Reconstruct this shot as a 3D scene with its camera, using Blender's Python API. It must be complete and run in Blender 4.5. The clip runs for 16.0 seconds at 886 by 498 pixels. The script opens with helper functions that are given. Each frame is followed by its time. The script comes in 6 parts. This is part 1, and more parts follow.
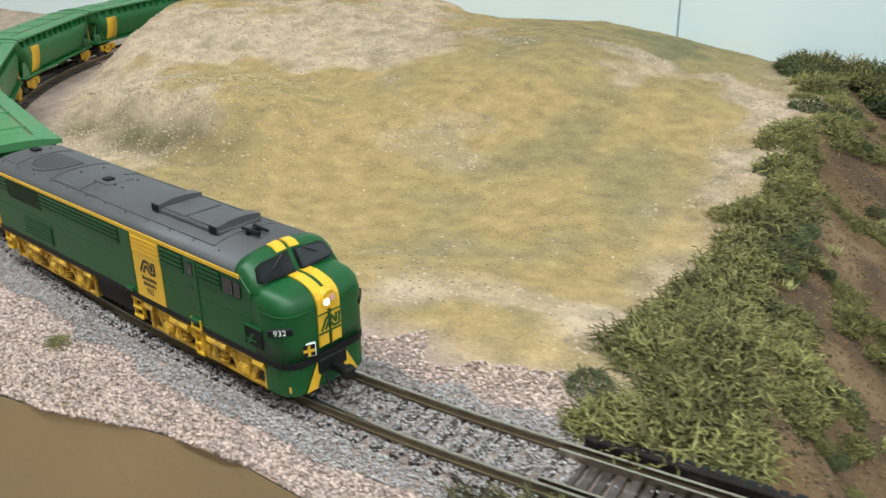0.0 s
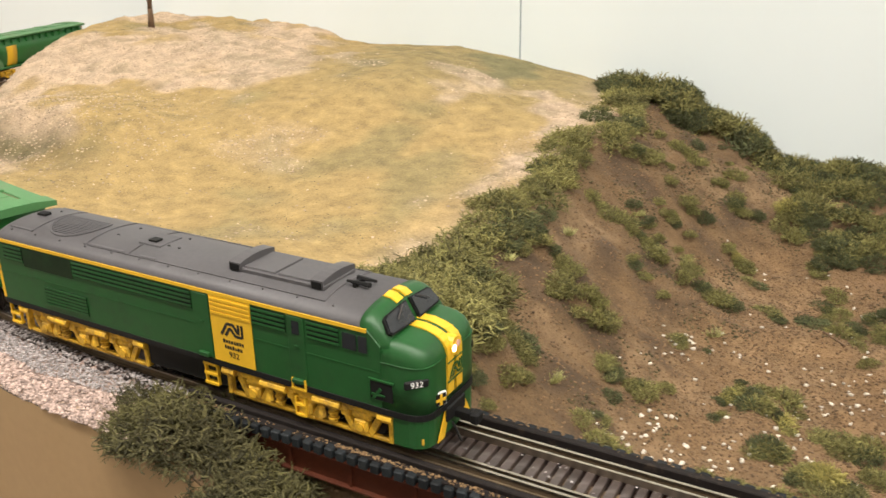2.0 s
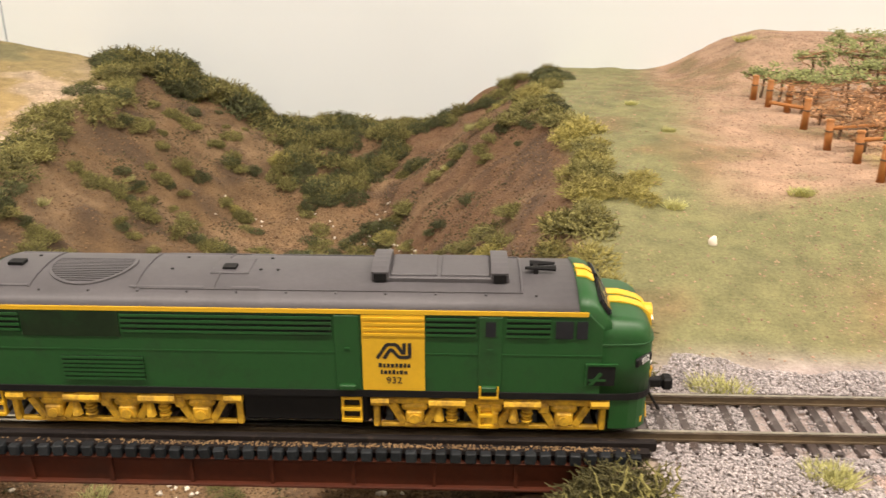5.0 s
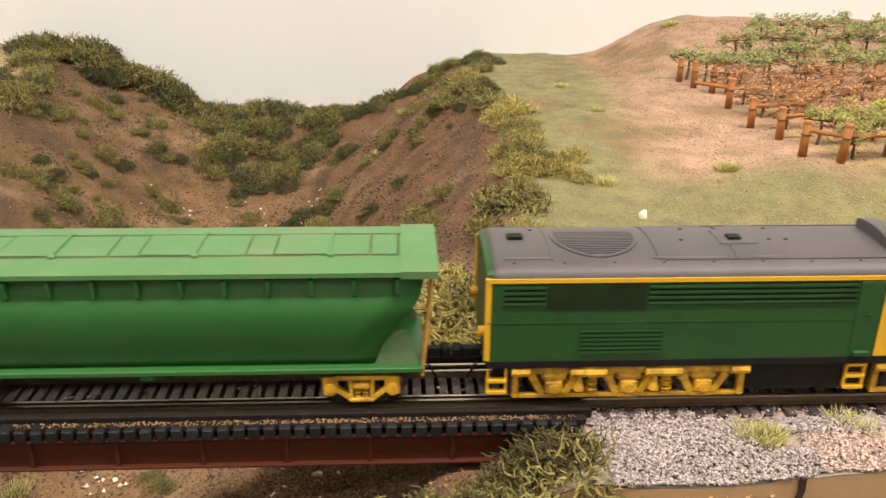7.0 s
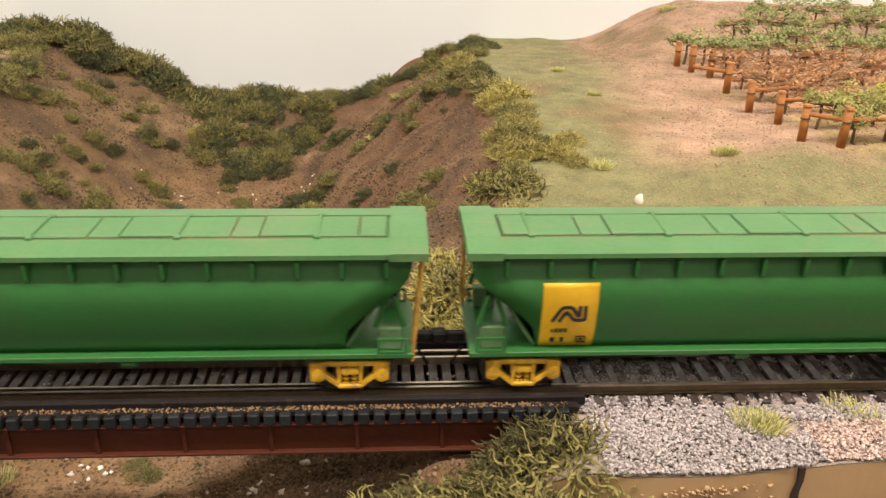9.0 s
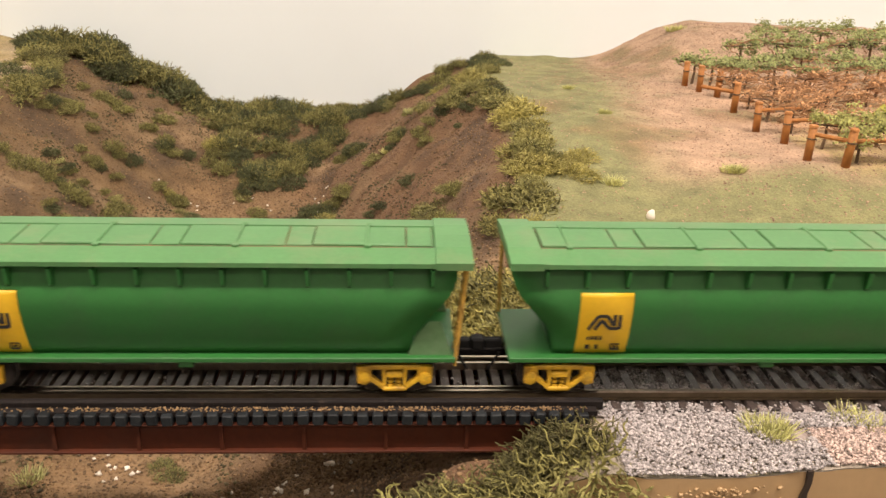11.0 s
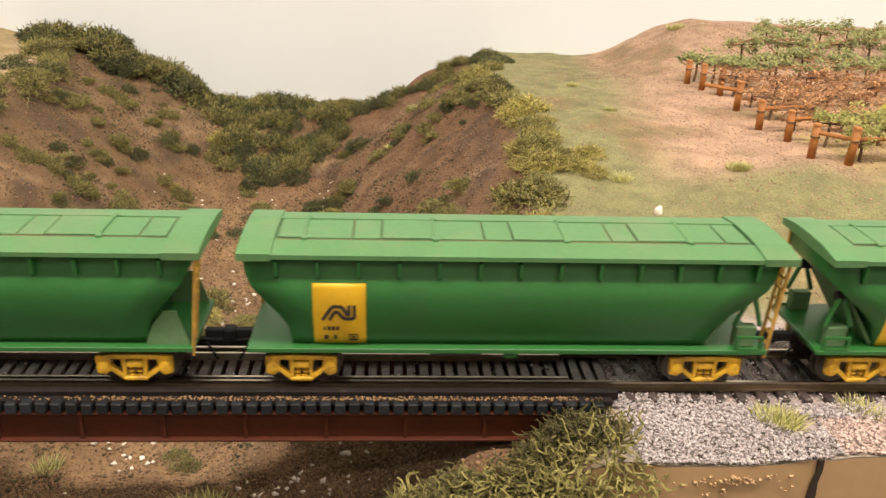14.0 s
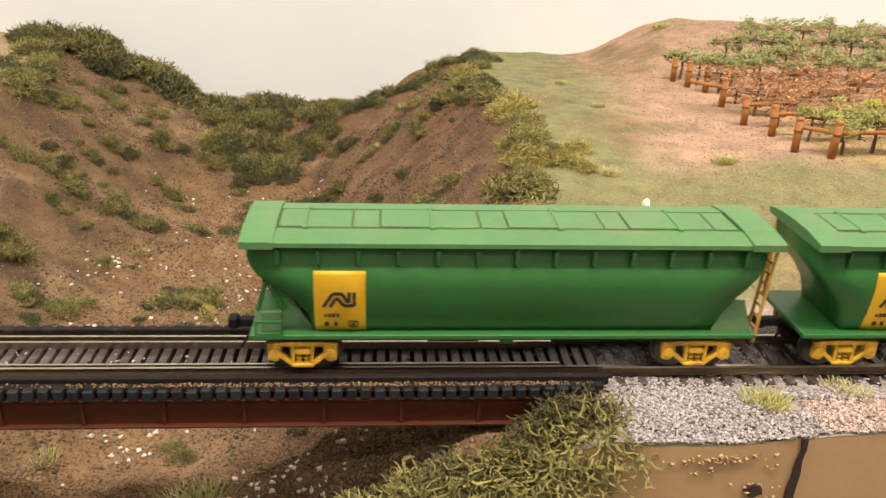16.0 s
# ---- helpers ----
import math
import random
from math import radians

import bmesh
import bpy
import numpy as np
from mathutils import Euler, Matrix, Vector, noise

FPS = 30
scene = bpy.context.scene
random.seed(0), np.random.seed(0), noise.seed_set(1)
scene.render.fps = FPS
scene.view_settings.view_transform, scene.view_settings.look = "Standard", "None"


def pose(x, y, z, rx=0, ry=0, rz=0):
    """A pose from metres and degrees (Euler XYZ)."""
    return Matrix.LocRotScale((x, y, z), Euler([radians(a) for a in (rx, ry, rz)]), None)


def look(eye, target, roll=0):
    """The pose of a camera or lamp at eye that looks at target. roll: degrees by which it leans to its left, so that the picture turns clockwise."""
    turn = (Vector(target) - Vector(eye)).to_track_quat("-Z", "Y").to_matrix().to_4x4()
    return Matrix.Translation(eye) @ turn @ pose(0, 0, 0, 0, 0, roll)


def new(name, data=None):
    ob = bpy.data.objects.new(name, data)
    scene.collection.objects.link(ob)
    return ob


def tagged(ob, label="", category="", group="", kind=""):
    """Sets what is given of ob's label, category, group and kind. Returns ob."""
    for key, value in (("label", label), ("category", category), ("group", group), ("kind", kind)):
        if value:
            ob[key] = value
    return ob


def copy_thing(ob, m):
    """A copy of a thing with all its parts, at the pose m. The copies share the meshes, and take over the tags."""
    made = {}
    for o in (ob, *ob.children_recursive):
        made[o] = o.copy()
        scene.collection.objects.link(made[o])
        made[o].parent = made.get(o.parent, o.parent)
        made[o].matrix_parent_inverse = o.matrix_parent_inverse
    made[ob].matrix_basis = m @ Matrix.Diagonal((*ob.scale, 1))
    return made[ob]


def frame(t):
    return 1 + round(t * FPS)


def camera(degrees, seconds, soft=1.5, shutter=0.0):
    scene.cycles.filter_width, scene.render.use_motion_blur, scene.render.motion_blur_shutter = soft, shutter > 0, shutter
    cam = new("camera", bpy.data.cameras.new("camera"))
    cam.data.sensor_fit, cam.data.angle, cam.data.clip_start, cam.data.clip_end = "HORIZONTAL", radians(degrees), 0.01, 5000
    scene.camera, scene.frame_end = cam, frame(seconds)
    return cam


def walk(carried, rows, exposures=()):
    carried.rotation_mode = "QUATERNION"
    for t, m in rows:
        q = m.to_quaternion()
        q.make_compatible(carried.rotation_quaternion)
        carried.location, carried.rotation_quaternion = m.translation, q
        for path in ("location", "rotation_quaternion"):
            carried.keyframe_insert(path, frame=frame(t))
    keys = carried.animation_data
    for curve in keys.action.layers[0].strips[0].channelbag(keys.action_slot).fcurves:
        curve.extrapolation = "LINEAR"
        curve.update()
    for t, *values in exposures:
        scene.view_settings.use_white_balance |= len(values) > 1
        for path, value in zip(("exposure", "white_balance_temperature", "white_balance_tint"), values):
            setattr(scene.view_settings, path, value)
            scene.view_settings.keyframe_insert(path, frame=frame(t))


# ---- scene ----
cam = camera(54.54, 16.0, 1.5, 0.3)
# the track over the bridge runs along y = 0, its rail tops at z = 0
PATH = [
    (0, (-0.00388, -0.16008, 0.12813), (-0.9450, 1.4244, -0.6488), -0.85),
    (0.5, (0.03520, -0.16404, 0.12768), (-0.9284, 1.4131, -0.6365), -0.51),
    (1, (0.07014, -0.17191, 0.12916), (-0.9048, 1.4068, -0.6171), -0.49),
    (1.5, (0.09381, -0.17682, 0.13090), (-0.8651, 1.4195, -0.5986), -0.77),
    (2, (0.11350, -0.17579, 0.13194), (-0.7969, 1.4553, -0.5828), -0.94),
    (2.5, (0.12934, -0.17850, 0.12973), (-0.6849, 1.5049, -0.5797), -0.94),
    (3, (0.14594, -0.18206, 0.13050), (-0.5123, 1.5631, -0.5915), -0.48),
    (3.5, (0.15861, -0.18711, 0.12672), (-0.3446, 1.6027, -0.6105), -0.19),
    (4, (0.16829, -0.19121, 0.12522), (-0.1955, 1.6309, -0.6148), 0.12),
    (4.5, (0.18268, -0.19631, 0.12364), (-0.0212, 1.6493, -0.6194), 0.30),
    (5, (0.18679, -0.19650, 0.12452), (0.1337, 1.6589, -0.6204), 0.07),
    (5.2, (0.18874, -0.19678, 0.12398), (0.1800, 1.6597, -0.6200), 0.00),
    (7.5, (0.18746, -0.19542, 0.11691), (0.2865, 1.6519, -0.6431), 0.67),
    (8, (0.18947, -0.19201, 0.11617), (0.2882, 1.6531, -0.6491), 0.63),
    (8.5, (0.19045, -0.18901, 0.11443), (0.2901, 1.6519, -0.6609), 0.71),
    (9, (0.18960, -0.19100, 0.11391), (0.2945, 1.6481, -0.6651), 0.89),
    (11.5, (0.18166, -0.20162, 0.11764), (0.2853, 1.6507, -0.6294), 1.68),
    (12, (0.18283, -0.19930, 0.11671), (0.2870, 1.6505, -0.6366), 1.68),
    (12.5, (0.18057, -0.20022, 0.11621), (0.2879, 1.6469, -0.6430), 1.78),
    (13, (0.17939, -0.20093, 0.11590), (0.2928, 1.6462, -0.6425), 1.98),
    (13.5, (0.17732, -0.20185, 0.11597), (0.2955, 1.6447, -0.6432), 2.01),
    (14, (0.17511, -0.20537, 0.11811), (0.2960, 1.6417, -0.6394), 2.10),
    (14.5, (0.17456, -0.20631, 0.11650), (0.2965, 1.6424, -0.6367), 2.23),
    (15, (0.17148, -0.20682, 0.11557), (0.2925, 1.6409, -0.6404), 2.38),
    (15.5, (0.17196, -0.20964, 0.11510), (0.2921, 1.6385, -0.6400), 2.31),
    (16, (0.17321, -0.21151, 0.11660), (0.3224, 1.6361, -0.6344), 2.06),
]
walk(cam, [(t, look(eye, target, roll)) for t, eye, target, roll in PATH],
     [(0.0, -0.26, 5300, 0), (0.5, -0.16, 5350, 0), (1.0, -0.02, 5500, 2), (2.0, 0.03, 6300, 12), (4.0, 0.01, 6700, 18), (7.5, -0.02, 6900, 20), (12.5, 0.02, 6900, 20), (16.0, 0.04, 6900, 19)])

# ---- world, lights ----
world = bpy.data.worlds.new("room_air")
scene.world = world
world.use_nodes = True
world.node_tree.nodes["Background"].inputs[0].default_value = (0.9, 0.95, 1.0, 1)
world.node_tree.nodes["Background"].inputs[1].default_value = 0.02


def area_lamp(name, where, sx, sy, watts, colour):
    data = bpy.data.lights.new(name, "AREA")
    data.shape, data.size, data.size_y, data.energy, data.color = "RECTANGLE", sx, sy, watts, colour
    ob = new(name, data)
    ob.matrix_basis = look(where, (where[0], where[1], where[2] - 1))
    return ob


# tubes on the unseen ceiling; the last is added to brighten under the bridge
LAMPS = [(-0.75, -0.34), (0.55, -0.34), (1.7, 0.0), (0.5, -1.20)]
for lx, ly in LAMPS:
    area_lamp("tube_lamp", (lx, ly, 1.26), 1.15, 0.10, 21.5 if ly > -1 else 10.0, (1.0, 0.93, 0.82))


# ---- materials ----
def node(nt, kind, **inputs):
    n = nt.nodes.new(kind)
    for k, v in inputs.items():
        n.inputs[k.replace("_", " ")].default_value = v
    return n


def material(name, colour, rough=0.6, metal=0.0, vary=0.25, fine=400.0, coarse=40.0, bump=0.3, bump_depth=0.0004,
             attr="", island=0.0, per_object=0.0, dirt=None, dirt_scale=60.0, dirt_low=0.5, dirt_amount=0.5, glow=0.0, spec=0.5):
    """A surface with grain at two scales, relief, wear, and variation by piece."""
    m = bpy.data.materials.new(name)
    m.use_nodes = True
    nt = m.node_tree
    bsdf = nt.nodes["Principled BSDF"]
    bsdf.inputs["Roughness"].default_value = rough
    bsdf.inputs["Metallic"].default_value = metal
    bsdf.inputs["Specular IOR Level"].default_value = spec
    co = nt.nodes.new("ShaderNodeTexCoord")
    n1 = node(nt, "ShaderNodeTexNoise", Scale=fine, Detail=4.0, Roughness=0.65)
    n2 = node(nt, "ShaderNodeTexNoise", Scale=coarse, Detail=5.0, Roughness=0.6)
    for n in (n1, n2):
        nt.links.new(co.outputs["Object"], n.inputs["Vector"])
    if attr:
        base = nt.nodes.new("ShaderNodeAttribute")
        base.attribute_name = attr
        base = base.outputs["Color"]
    else:
        base = nt.nodes.new("ShaderNodeRGB")
        base.outputs[0].default_value = (*colour, 1)
        base = base.outputs[0]
    total = nt.nodes.new("ShaderNodeMath")
    total.operation = "ADD"
    nt.links.new(n1.outputs["Fac"], total.inputs[0])
    nt.links.new(n2.outputs["Fac"], total.inputs[1])
    factor = nt.nodes.new("ShaderNodeMapRange")
    factor.inputs["From Min"].default_value, factor.inputs["From Max"].default_value = 0.65, 1.35
    factor.inputs["To Min"].default_value, factor.inputs["To Max"].default_value = 1 - vary, 1 + vary
    nt.links.new(total.outputs[0], factor.inputs["Value"])
    value = factor.outputs["Result"]
    for amount, kind, socket in ((island, "ShaderNodeNewGeometry", "Random Per Island"), (per_object, "ShaderNodeObjectInfo", "Random")):
        if amount:
            src = nt.nodes.new(kind)
            mr = nt.nodes.new("ShaderNodeMapRange")
            mr.inputs["To Min"].default_value, mr.inputs["To Max"].default_value = 1 - amount, 1 + amount
            nt.links.new(src.outputs[socket], mr.inputs["Value"])
            mul = nt.nodes.new("ShaderNodeMath")
            mul.operation = "MULTIPLY"
            nt.links.new(value, mul.inputs[0])
            nt.links.new(mr.outputs["Result"], mul.inputs[1])
            value = mul.outputs[0]
    tint = nt.nodes.new("ShaderNodeVectorMath")
    tint.operation = "SCALE"
    nt.links.new(base, tint.inputs[0])
    nt.links.new(value, tint.inputs["Scale"])
    out = tint.outputs[0]
    if dirt:
        n3 = node(nt, "ShaderNodeTexNoise", Scale=dirt_scale, Detail=6.0, Roughness=0.7)
        nt.links.new(co.outputs["Object"], n3.inputs["Vector"])
        mr = nt.nodes.new("ShaderNodeMapRange")
        mr.inputs["From Min"].default_value, mr.inputs["From Max"].default_value = dirt_low, dirt_low + 0.2
        mr.inputs["To Max"].default_value = dirt_amount
        nt.links.new(n3.outputs["Fac"], mr.inputs["Value"])
        mix = nt.nodes.new("ShaderNodeMix")
        mix.data_type = "RGBA"
        nt.links.new(mr.outputs["Result"], mix.inputs["Factor"])
        nt.links.new(out, mix.inputs["A"])
        mix.inputs["B"].default_value = (*dirt, 1)
        out = mix.outputs["Result"]
    nt.links.new(out, bsdf.inputs["Base Color"])
    if bump:
        b = node(nt, "ShaderNodeBump", Strength=bump, Distance=bump_depth)
        nt.links.new(total.outputs[0], b.inputs["Height"])
        nt.links.new(b.outputs["Normal"], bsdf.inputs["Normal"])
    if glow:
        nt.links.new(out, bsdf.inputs["Emission Color"])
        bsdf.inputs["Emission Strength"].default_value = glow
    return m


GREEN = material("loco_green_paint", (0.011, 0.076, 0.016), 0.45, vary=0.1, fine=900, coarse=60, bump=0.05, dirt=(0.014, 0.032, 0.013), dirt_amount=0.65, dirt_scale=60)
WAGON_GREEN = material("wagon_green_paint", (0.020, 0.140, 0.030), 0.4, vary=0.1, fine=800, coarse=50, bump=0.06, dirt=(0.06, 0.10, 0.055), dirt_amount=0.3, dirt_scale=35)
HATCH_GREEN = material("hatch_green_paint", (0.072, 0.205, 0.072), 0.5, vary=0.12, fine=800, coarse=50, bump=0.08, dirt=(0.17, 0.20, 0.10), dirt_amount=0.45, dirt_scale=55)
# brown-green for the hatch gaps: their shade put into the colour, plus some grime
GAP_SHADE = material("grimy_gap_shade", (0.085, 0.10, 0.045), 0.85, vary=0.35, fine=700, coarse=90, bump=0.2, dirt=(0.20, 0.13, 0.06), dirt_scale=45, dirt_low=0.45, dirt_amount=0.7)
DUST_GREEN = material("dusty_green_paint", (0.09, 0.19, 0.08), 0.7, vary=0.2, fine=700, coarse=60, bump=0.1, dirt=(0.2, 0.26, 0.18), dirt_amount=0.5)
YELLOW = material("yellow_paint", (0.72, 0.43, 0.02), 0.45, vary=0.08, fine=700, coarse=60, bump=0.05)
BOGIE_YELLOW = material("weathered_yellow_paint", (0.68, 0.40, 0.025), 0.6, vary=0.3, fine=900, coarse=180, bump=0.3, bump_depth=0.0002, dirt=(0.13, 0.065, 0.02), dirt_scale=170, dirt_low=0.46, dirt_amount=0.75)
ROOF_GREY = material("roof_grey_paint", (0.085, 0.081, 0.085), 0.5, vary=0.14, fine=700, coarse=35, bump=0.1, bump_depth=0.0001, dirt=(0.05, 0.048, 0.05), dirt_scale=28, dirt_amount=0.6)
SOOT = material("sooty_green_paint", (0.012, 0.026, 0.010), 0.7, spec=0.2, vary=0.3, fine=500, coarse=80, bump=0.05, dirt=(0.012, 0.07, 0.018), dirt_scale=60, dirt_low=0.55, dirt_amount=0.6)
BLACK = material("black_plastic", (0.008, 0.008, 0.008), 0.6, spec=0.25, vary=0.3, bump=0.1)
LADDER_YELLOW = material("worn_ladder_yellow", (0.50, 0.29, 0.05), 0.6, vary=0.25, fine=900, coarse=200, bump=0.1, dirt=(0.16, 0.09, 0.03), dirt_scale=200, dirt_amount=0.6)
OCHRE = material("shaded_ochre_paint", (0.33, 0.19, 0.015), 0.6, vary=0.15)
BLACK_INK = material("black_ink", (0.015, 0.015, 0.015), 0.6, vary=0.1, bump=0)
WHITE_INK = material("white_ink", (0.8, 0.8, 0.78), 0.6, vary=0.05, bump=0)
RED_INK = material("red_ink", (0.5, 0.06, 0.03), 0.6, vary=0.1, bump=0)
GLASS_DARK = material("dark_window", (0.02, 0.022, 0.025), 0.08, vary=0.2, bump=0)
STEEL = material("wheel_steel", (0.10, 0.09, 0.085), 0.45, 0.8, vary=0.2)
LAMP_GLOW = material("headlight_glow", (1.0, 0.72, 0.45), 0.3, vary=0.05, bump=0, glow=6.0)
LAMP_GLASS = material("headlight_glass", (0.75, 0.45, 0.38), 0.15, vary=0.2, bump=0)
RAIL = material("nickel_rail", (0.46, 0.41, 0.33), 0.28, 1.0, vary=0.25, fine=500, coarse=90, bump=0.05)
RAIL_SIDE = material("rusty_rail_side", (0.16, 0.12, 0.075), 0.6, 0.6, vary=0.3)
SLEEPER = material("sleeper_plastic", (0.062, 0.047, 0.042), 0.42, vary=0.35, fine=900, coarse=150, bump=0.4, bump_depth=0.0002, per_object=0.35, dirt=(0.2, 0.18, 0.17), dirt_scale=120, dirt_low=0.56, dirt_amount=0.6)
GUARD = material("guard_timber_black", (0.013, 0.010, 0.009), 0.75, spec=0.2, vary=0.4, fine=900, coarse=150, bump=0.3, dirt=(0.12, 0.09, 0.06), dirt_scale=130, dirt_low=0.58, dirt_amount=0.6)
BLUE_BLACK = material("blue_black_timber", (0.013, 0.016, 0.018), 0.6, spec=0.25, vary=0.4, fine=900, coarse=150, bump=0.3, per_object=0.3)
GIRDER = material("oxide_red_girder", (0.062, 0.015, 0.006), 0.65, spec=0.2, vary=0.25, fine=600, coarse=60, bump=0.15, dirt=(0.05, 0.02, 0.012), dirt_scale=70, dirt_amount=0.6)
TERRAIN = material("scenic_ground", (0.3, 0.2, 0.1), 0.95, vary=0.45, fine=900, coarse=90, bump=0.9, bump_depth=0.0011, attr="soil")
FASCIA = material("brown_fascia_paint", (0.43, 0.285, 0.145), 0.45, vary=0.06, fine=300, coarse=14, bump=0.12, bump_depth=0.0006)
BALLAST = material("ballast_stone", (0.385, 0.35, 0.338), 0.9, vary=0.2, fine=1500, coarse=60, bump=0.2, island=0.45)
BALLAST_PINK = material("pink_ballast_stone", (0.46, 0.35, 0.30), 0.9, vary=0.2, fine=1500, coarse=60, bump=0.2, island=0.55)
GRIT = material("soil_grit", (0.175, 0.108, 0.054), 0.95, vary=0.2, island=0.55)
WHITE_STONE = material("white_stone", (0.70, 0.64, 0.54), 0.9, vary=0.1, island=0.25)
LICHEN = material("olive_lichen", (0.182, 0.168, 0.054), 0.9, vary=0.4, fine=500, coarse=110, bump=0.2, per_object=0.35, island=0.6)
LICHEN_DARK = material("dark_green_lichen", (0.078, 0.085, 0.033), 0.9, vary=0.4, fine=500, coarse=110, bump=0.2, per_object=0.35, island=0.4)
LICHEN_PALE = material("straw_lichen", (0.32, 0.28, 0.082), 0.9, vary=0.3, fine=500, coarse=110, bump=0.2, per_object=0.25, island=0.35)
GRASS_PALE = material("pale_grass_fibre", (0.46, 0.45, 0.18), 0.9, vary=0.3, island=0.3, per_object=0.25, bump=0)
HILL_CRUMB = material("pale_straw_crumb", (0.47, 0.36, 0.25), 0.95, vary=0.2, island=0.4)
MOSS_CRUMB = material("moss_crumb", (0.13, 0.115, 0.06), 0.95, vary=0.2, island=0.5)
GULLY_MOSS = material("gully_moss", (0.085, 0.070, 0.030), 0.95, vary=0.2, island=0.5)
CLAY_CRUMB = material("clay_crumb", (0.32, 0.20, 0.135), 0.95, vary=0.2, island=0.45)
DECK_CRUMB = material("brown_crumb", (0.24, 0.15, 0.07), 0.95, vary=0.2, island=0.4)
LICHEN_NEAR = material("olive_lichen_twigs", (0.095, 0.086, 0.027), 0.85, vary=0.35, fine=700, coarse=160, bump=0.3, per_object=0.2, island=0.4)
LICHEN_STALK = material("pale_lichen_stalk", (0.210, 0.192, 0.058), 0.85, vary=0.3, fine=700, coarse=160, bump=0.3, per_object=0.2, island=0.3)
# darker, browner copy of the near lichen with shade put into its colour
LICHEN_SHADED = material("shaded_olive_lichen", (0.080, 0.072, 0.027), 0.9, vary=0.4, fine=700, coarse=160, bump=0.3, per_object=0.3, island=0.6)
POST_WOOD = material("orange_post_wood", (0.36, 0.14, 0.03), 0.65, vary=0.3, fine=900, coarse=200, bump=0.3, bump_depth=0.0002)
VINE_GREEN = material("vine_leaf_green", (0.22, 0.245, 0.085), 0.8, vary=0.25, island=0.5, bump=0)
VINE_YELLOW = material("vine_leaf_yellow", (0.36, 0.36, 0.05), 0.8, vary=0.25, island=0.5, bump=0)
VINE_OLIVE = material("vine_leaf_olive", (0.27, 0.27, 0.075), 0.8, vary=0.25, island=0.5, bump=0)
VINE_CANE = material("vine_cane", (0.36, 0.20, 0.10), 0.85, vary=0.3, island=0.4, bump=0)
VINE_RUST = material("vine_leaf_rust", (0.44, 0.23, 0.10), 0.85, vary=0.25, island=0.5, bump=0)
BARK = material("bark", (0.13, 0.08, 0.045), 0.9, vary=0.4, fine=700, coarse=120, bump=0.5)
SKY_PAINT = material("pale_blue_backdrop_paint", (0.74, 0.805, 0.81), 0.85, vary=0.045, fine=3.0, coarse=1.3, bump=0)
SEAM = material("seam_grey", (0.36, 0.42, 0.46), 0.8, vary=0.2, bump=0)
WALL_PAINT = material("room_wall_paint", (0.62, 0.58, 0.52), 0.9, vary=0.05, fine=20, coarse=1, bump=0.1)
CEILING_PAINT = material("ceiling_paint", (0.8, 0.79, 0.76), 0.9, vary=0.04, fine=20, coarse=1, bump=0.1)
CARPET = material("room_carpet", (0.16, 0.15, 0.15), 0.95, vary=0.2, fine=300, coarse=5, bump=0.4)
TUBE = material("tube_diffuser", (1.0, 0.94, 0.84), 0.5, vary=0.02, bump=0, glow=4.0)
CRACK = material("dark_crack", (0.03, 0.018, 0.01), 0.9, vary=0.3)


# ---- mesh helpers ----
def mesh_of(name, verts, faces, mat, smooth=False):
    me = bpy.data.meshes.new(name)
    me.from_pydata([tuple(v) for v in verts], [], [tuple(f) for f in faces])
    me.materials.append(mat)
    if smooth:
        me.polygons.foreach_set("use_smooth", [True] * len(me.polygons))
    me.update()
    return me


def part(name, bm, mat, parent=None, label="", smooth=False):
    bmesh.ops.recalc_face_normals(bm, faces=bm.faces)
    me = bpy.data.meshes.new(name)
    bm.to_mesh(me)
    bm.free()
    me.materials.append(mat)
    if smooth:
        me.polygons.foreach_set("use_smooth", [True] * len(me.polygons))
    ob = new(name, me)
    if parent is not None:
        ob.parent = parent
    if label:
        tagged(ob, label)
    return ob


def thing(name, label, category, group=""):
    return tagged(new(name), label, category, group)


def add_box(bm, x0, x1, y0, y1, z0, z1, bevel=0.0, m=None):
    r = bmesh.ops.create_cube(bm, size=1.0)
    vs = r["verts"]
    for v in vs:
        v.co = Vector(((x0 + x1) / 2 + v.co.x * (x1 - x0), (y0 + y1) / 2 + v.co.y * (y1 - y0), (z0 + z1) / 2 + v.co.z * (z1 - z0)))
    if m is not None:
        for v in vs:
            v.co = m @ v.co
    if bevel:
        es = list({e for v in vs for e in v.link_edges})
        bmesh.ops.bevel(bm, geom=es, offset=bevel, segments=1, affect="EDGES", profile=0.5)
    return bm


def box(x0, x1, y0, y1, z0, z1, bevel=0.0, m=None):
    return add_box(bmesh.new(), x0, x1, y0, y1, z0, z1, bevel, m)


def add_rod(bm, a, b, r, n=8, r2=None):
    a, b = Vector(a), Vector(b)
    q = (b - a).to_track_quat("Z", "Y").to_matrix()
    r2 = r if r2 is None else r2
    lo = [bm.verts.new(a + q @ Vector((r * math.cos(2 * math.pi * i / n), r * math.sin(2 * math.pi * i / n), 0))) for i in range(n)]
    hi = [bm.verts.new(b + q @ Vector((r2 * math.cos(2 * math.pi * i / n), r2 * math.sin(2 * math.pi * i / n), 0))) for i in range(n)]
    for i in range(n):
        bm.faces.new((lo[i], lo[(i + 1) % n], hi[(i + 1) % n], hi[i]))
    bm.faces.new(lo[::-1])
    bm.faces.new(hi)
    return bm


def rod(a, b, r, n=8, r2=None):
    return add_rod(bmesh.new(), a, b, r, n, r2)


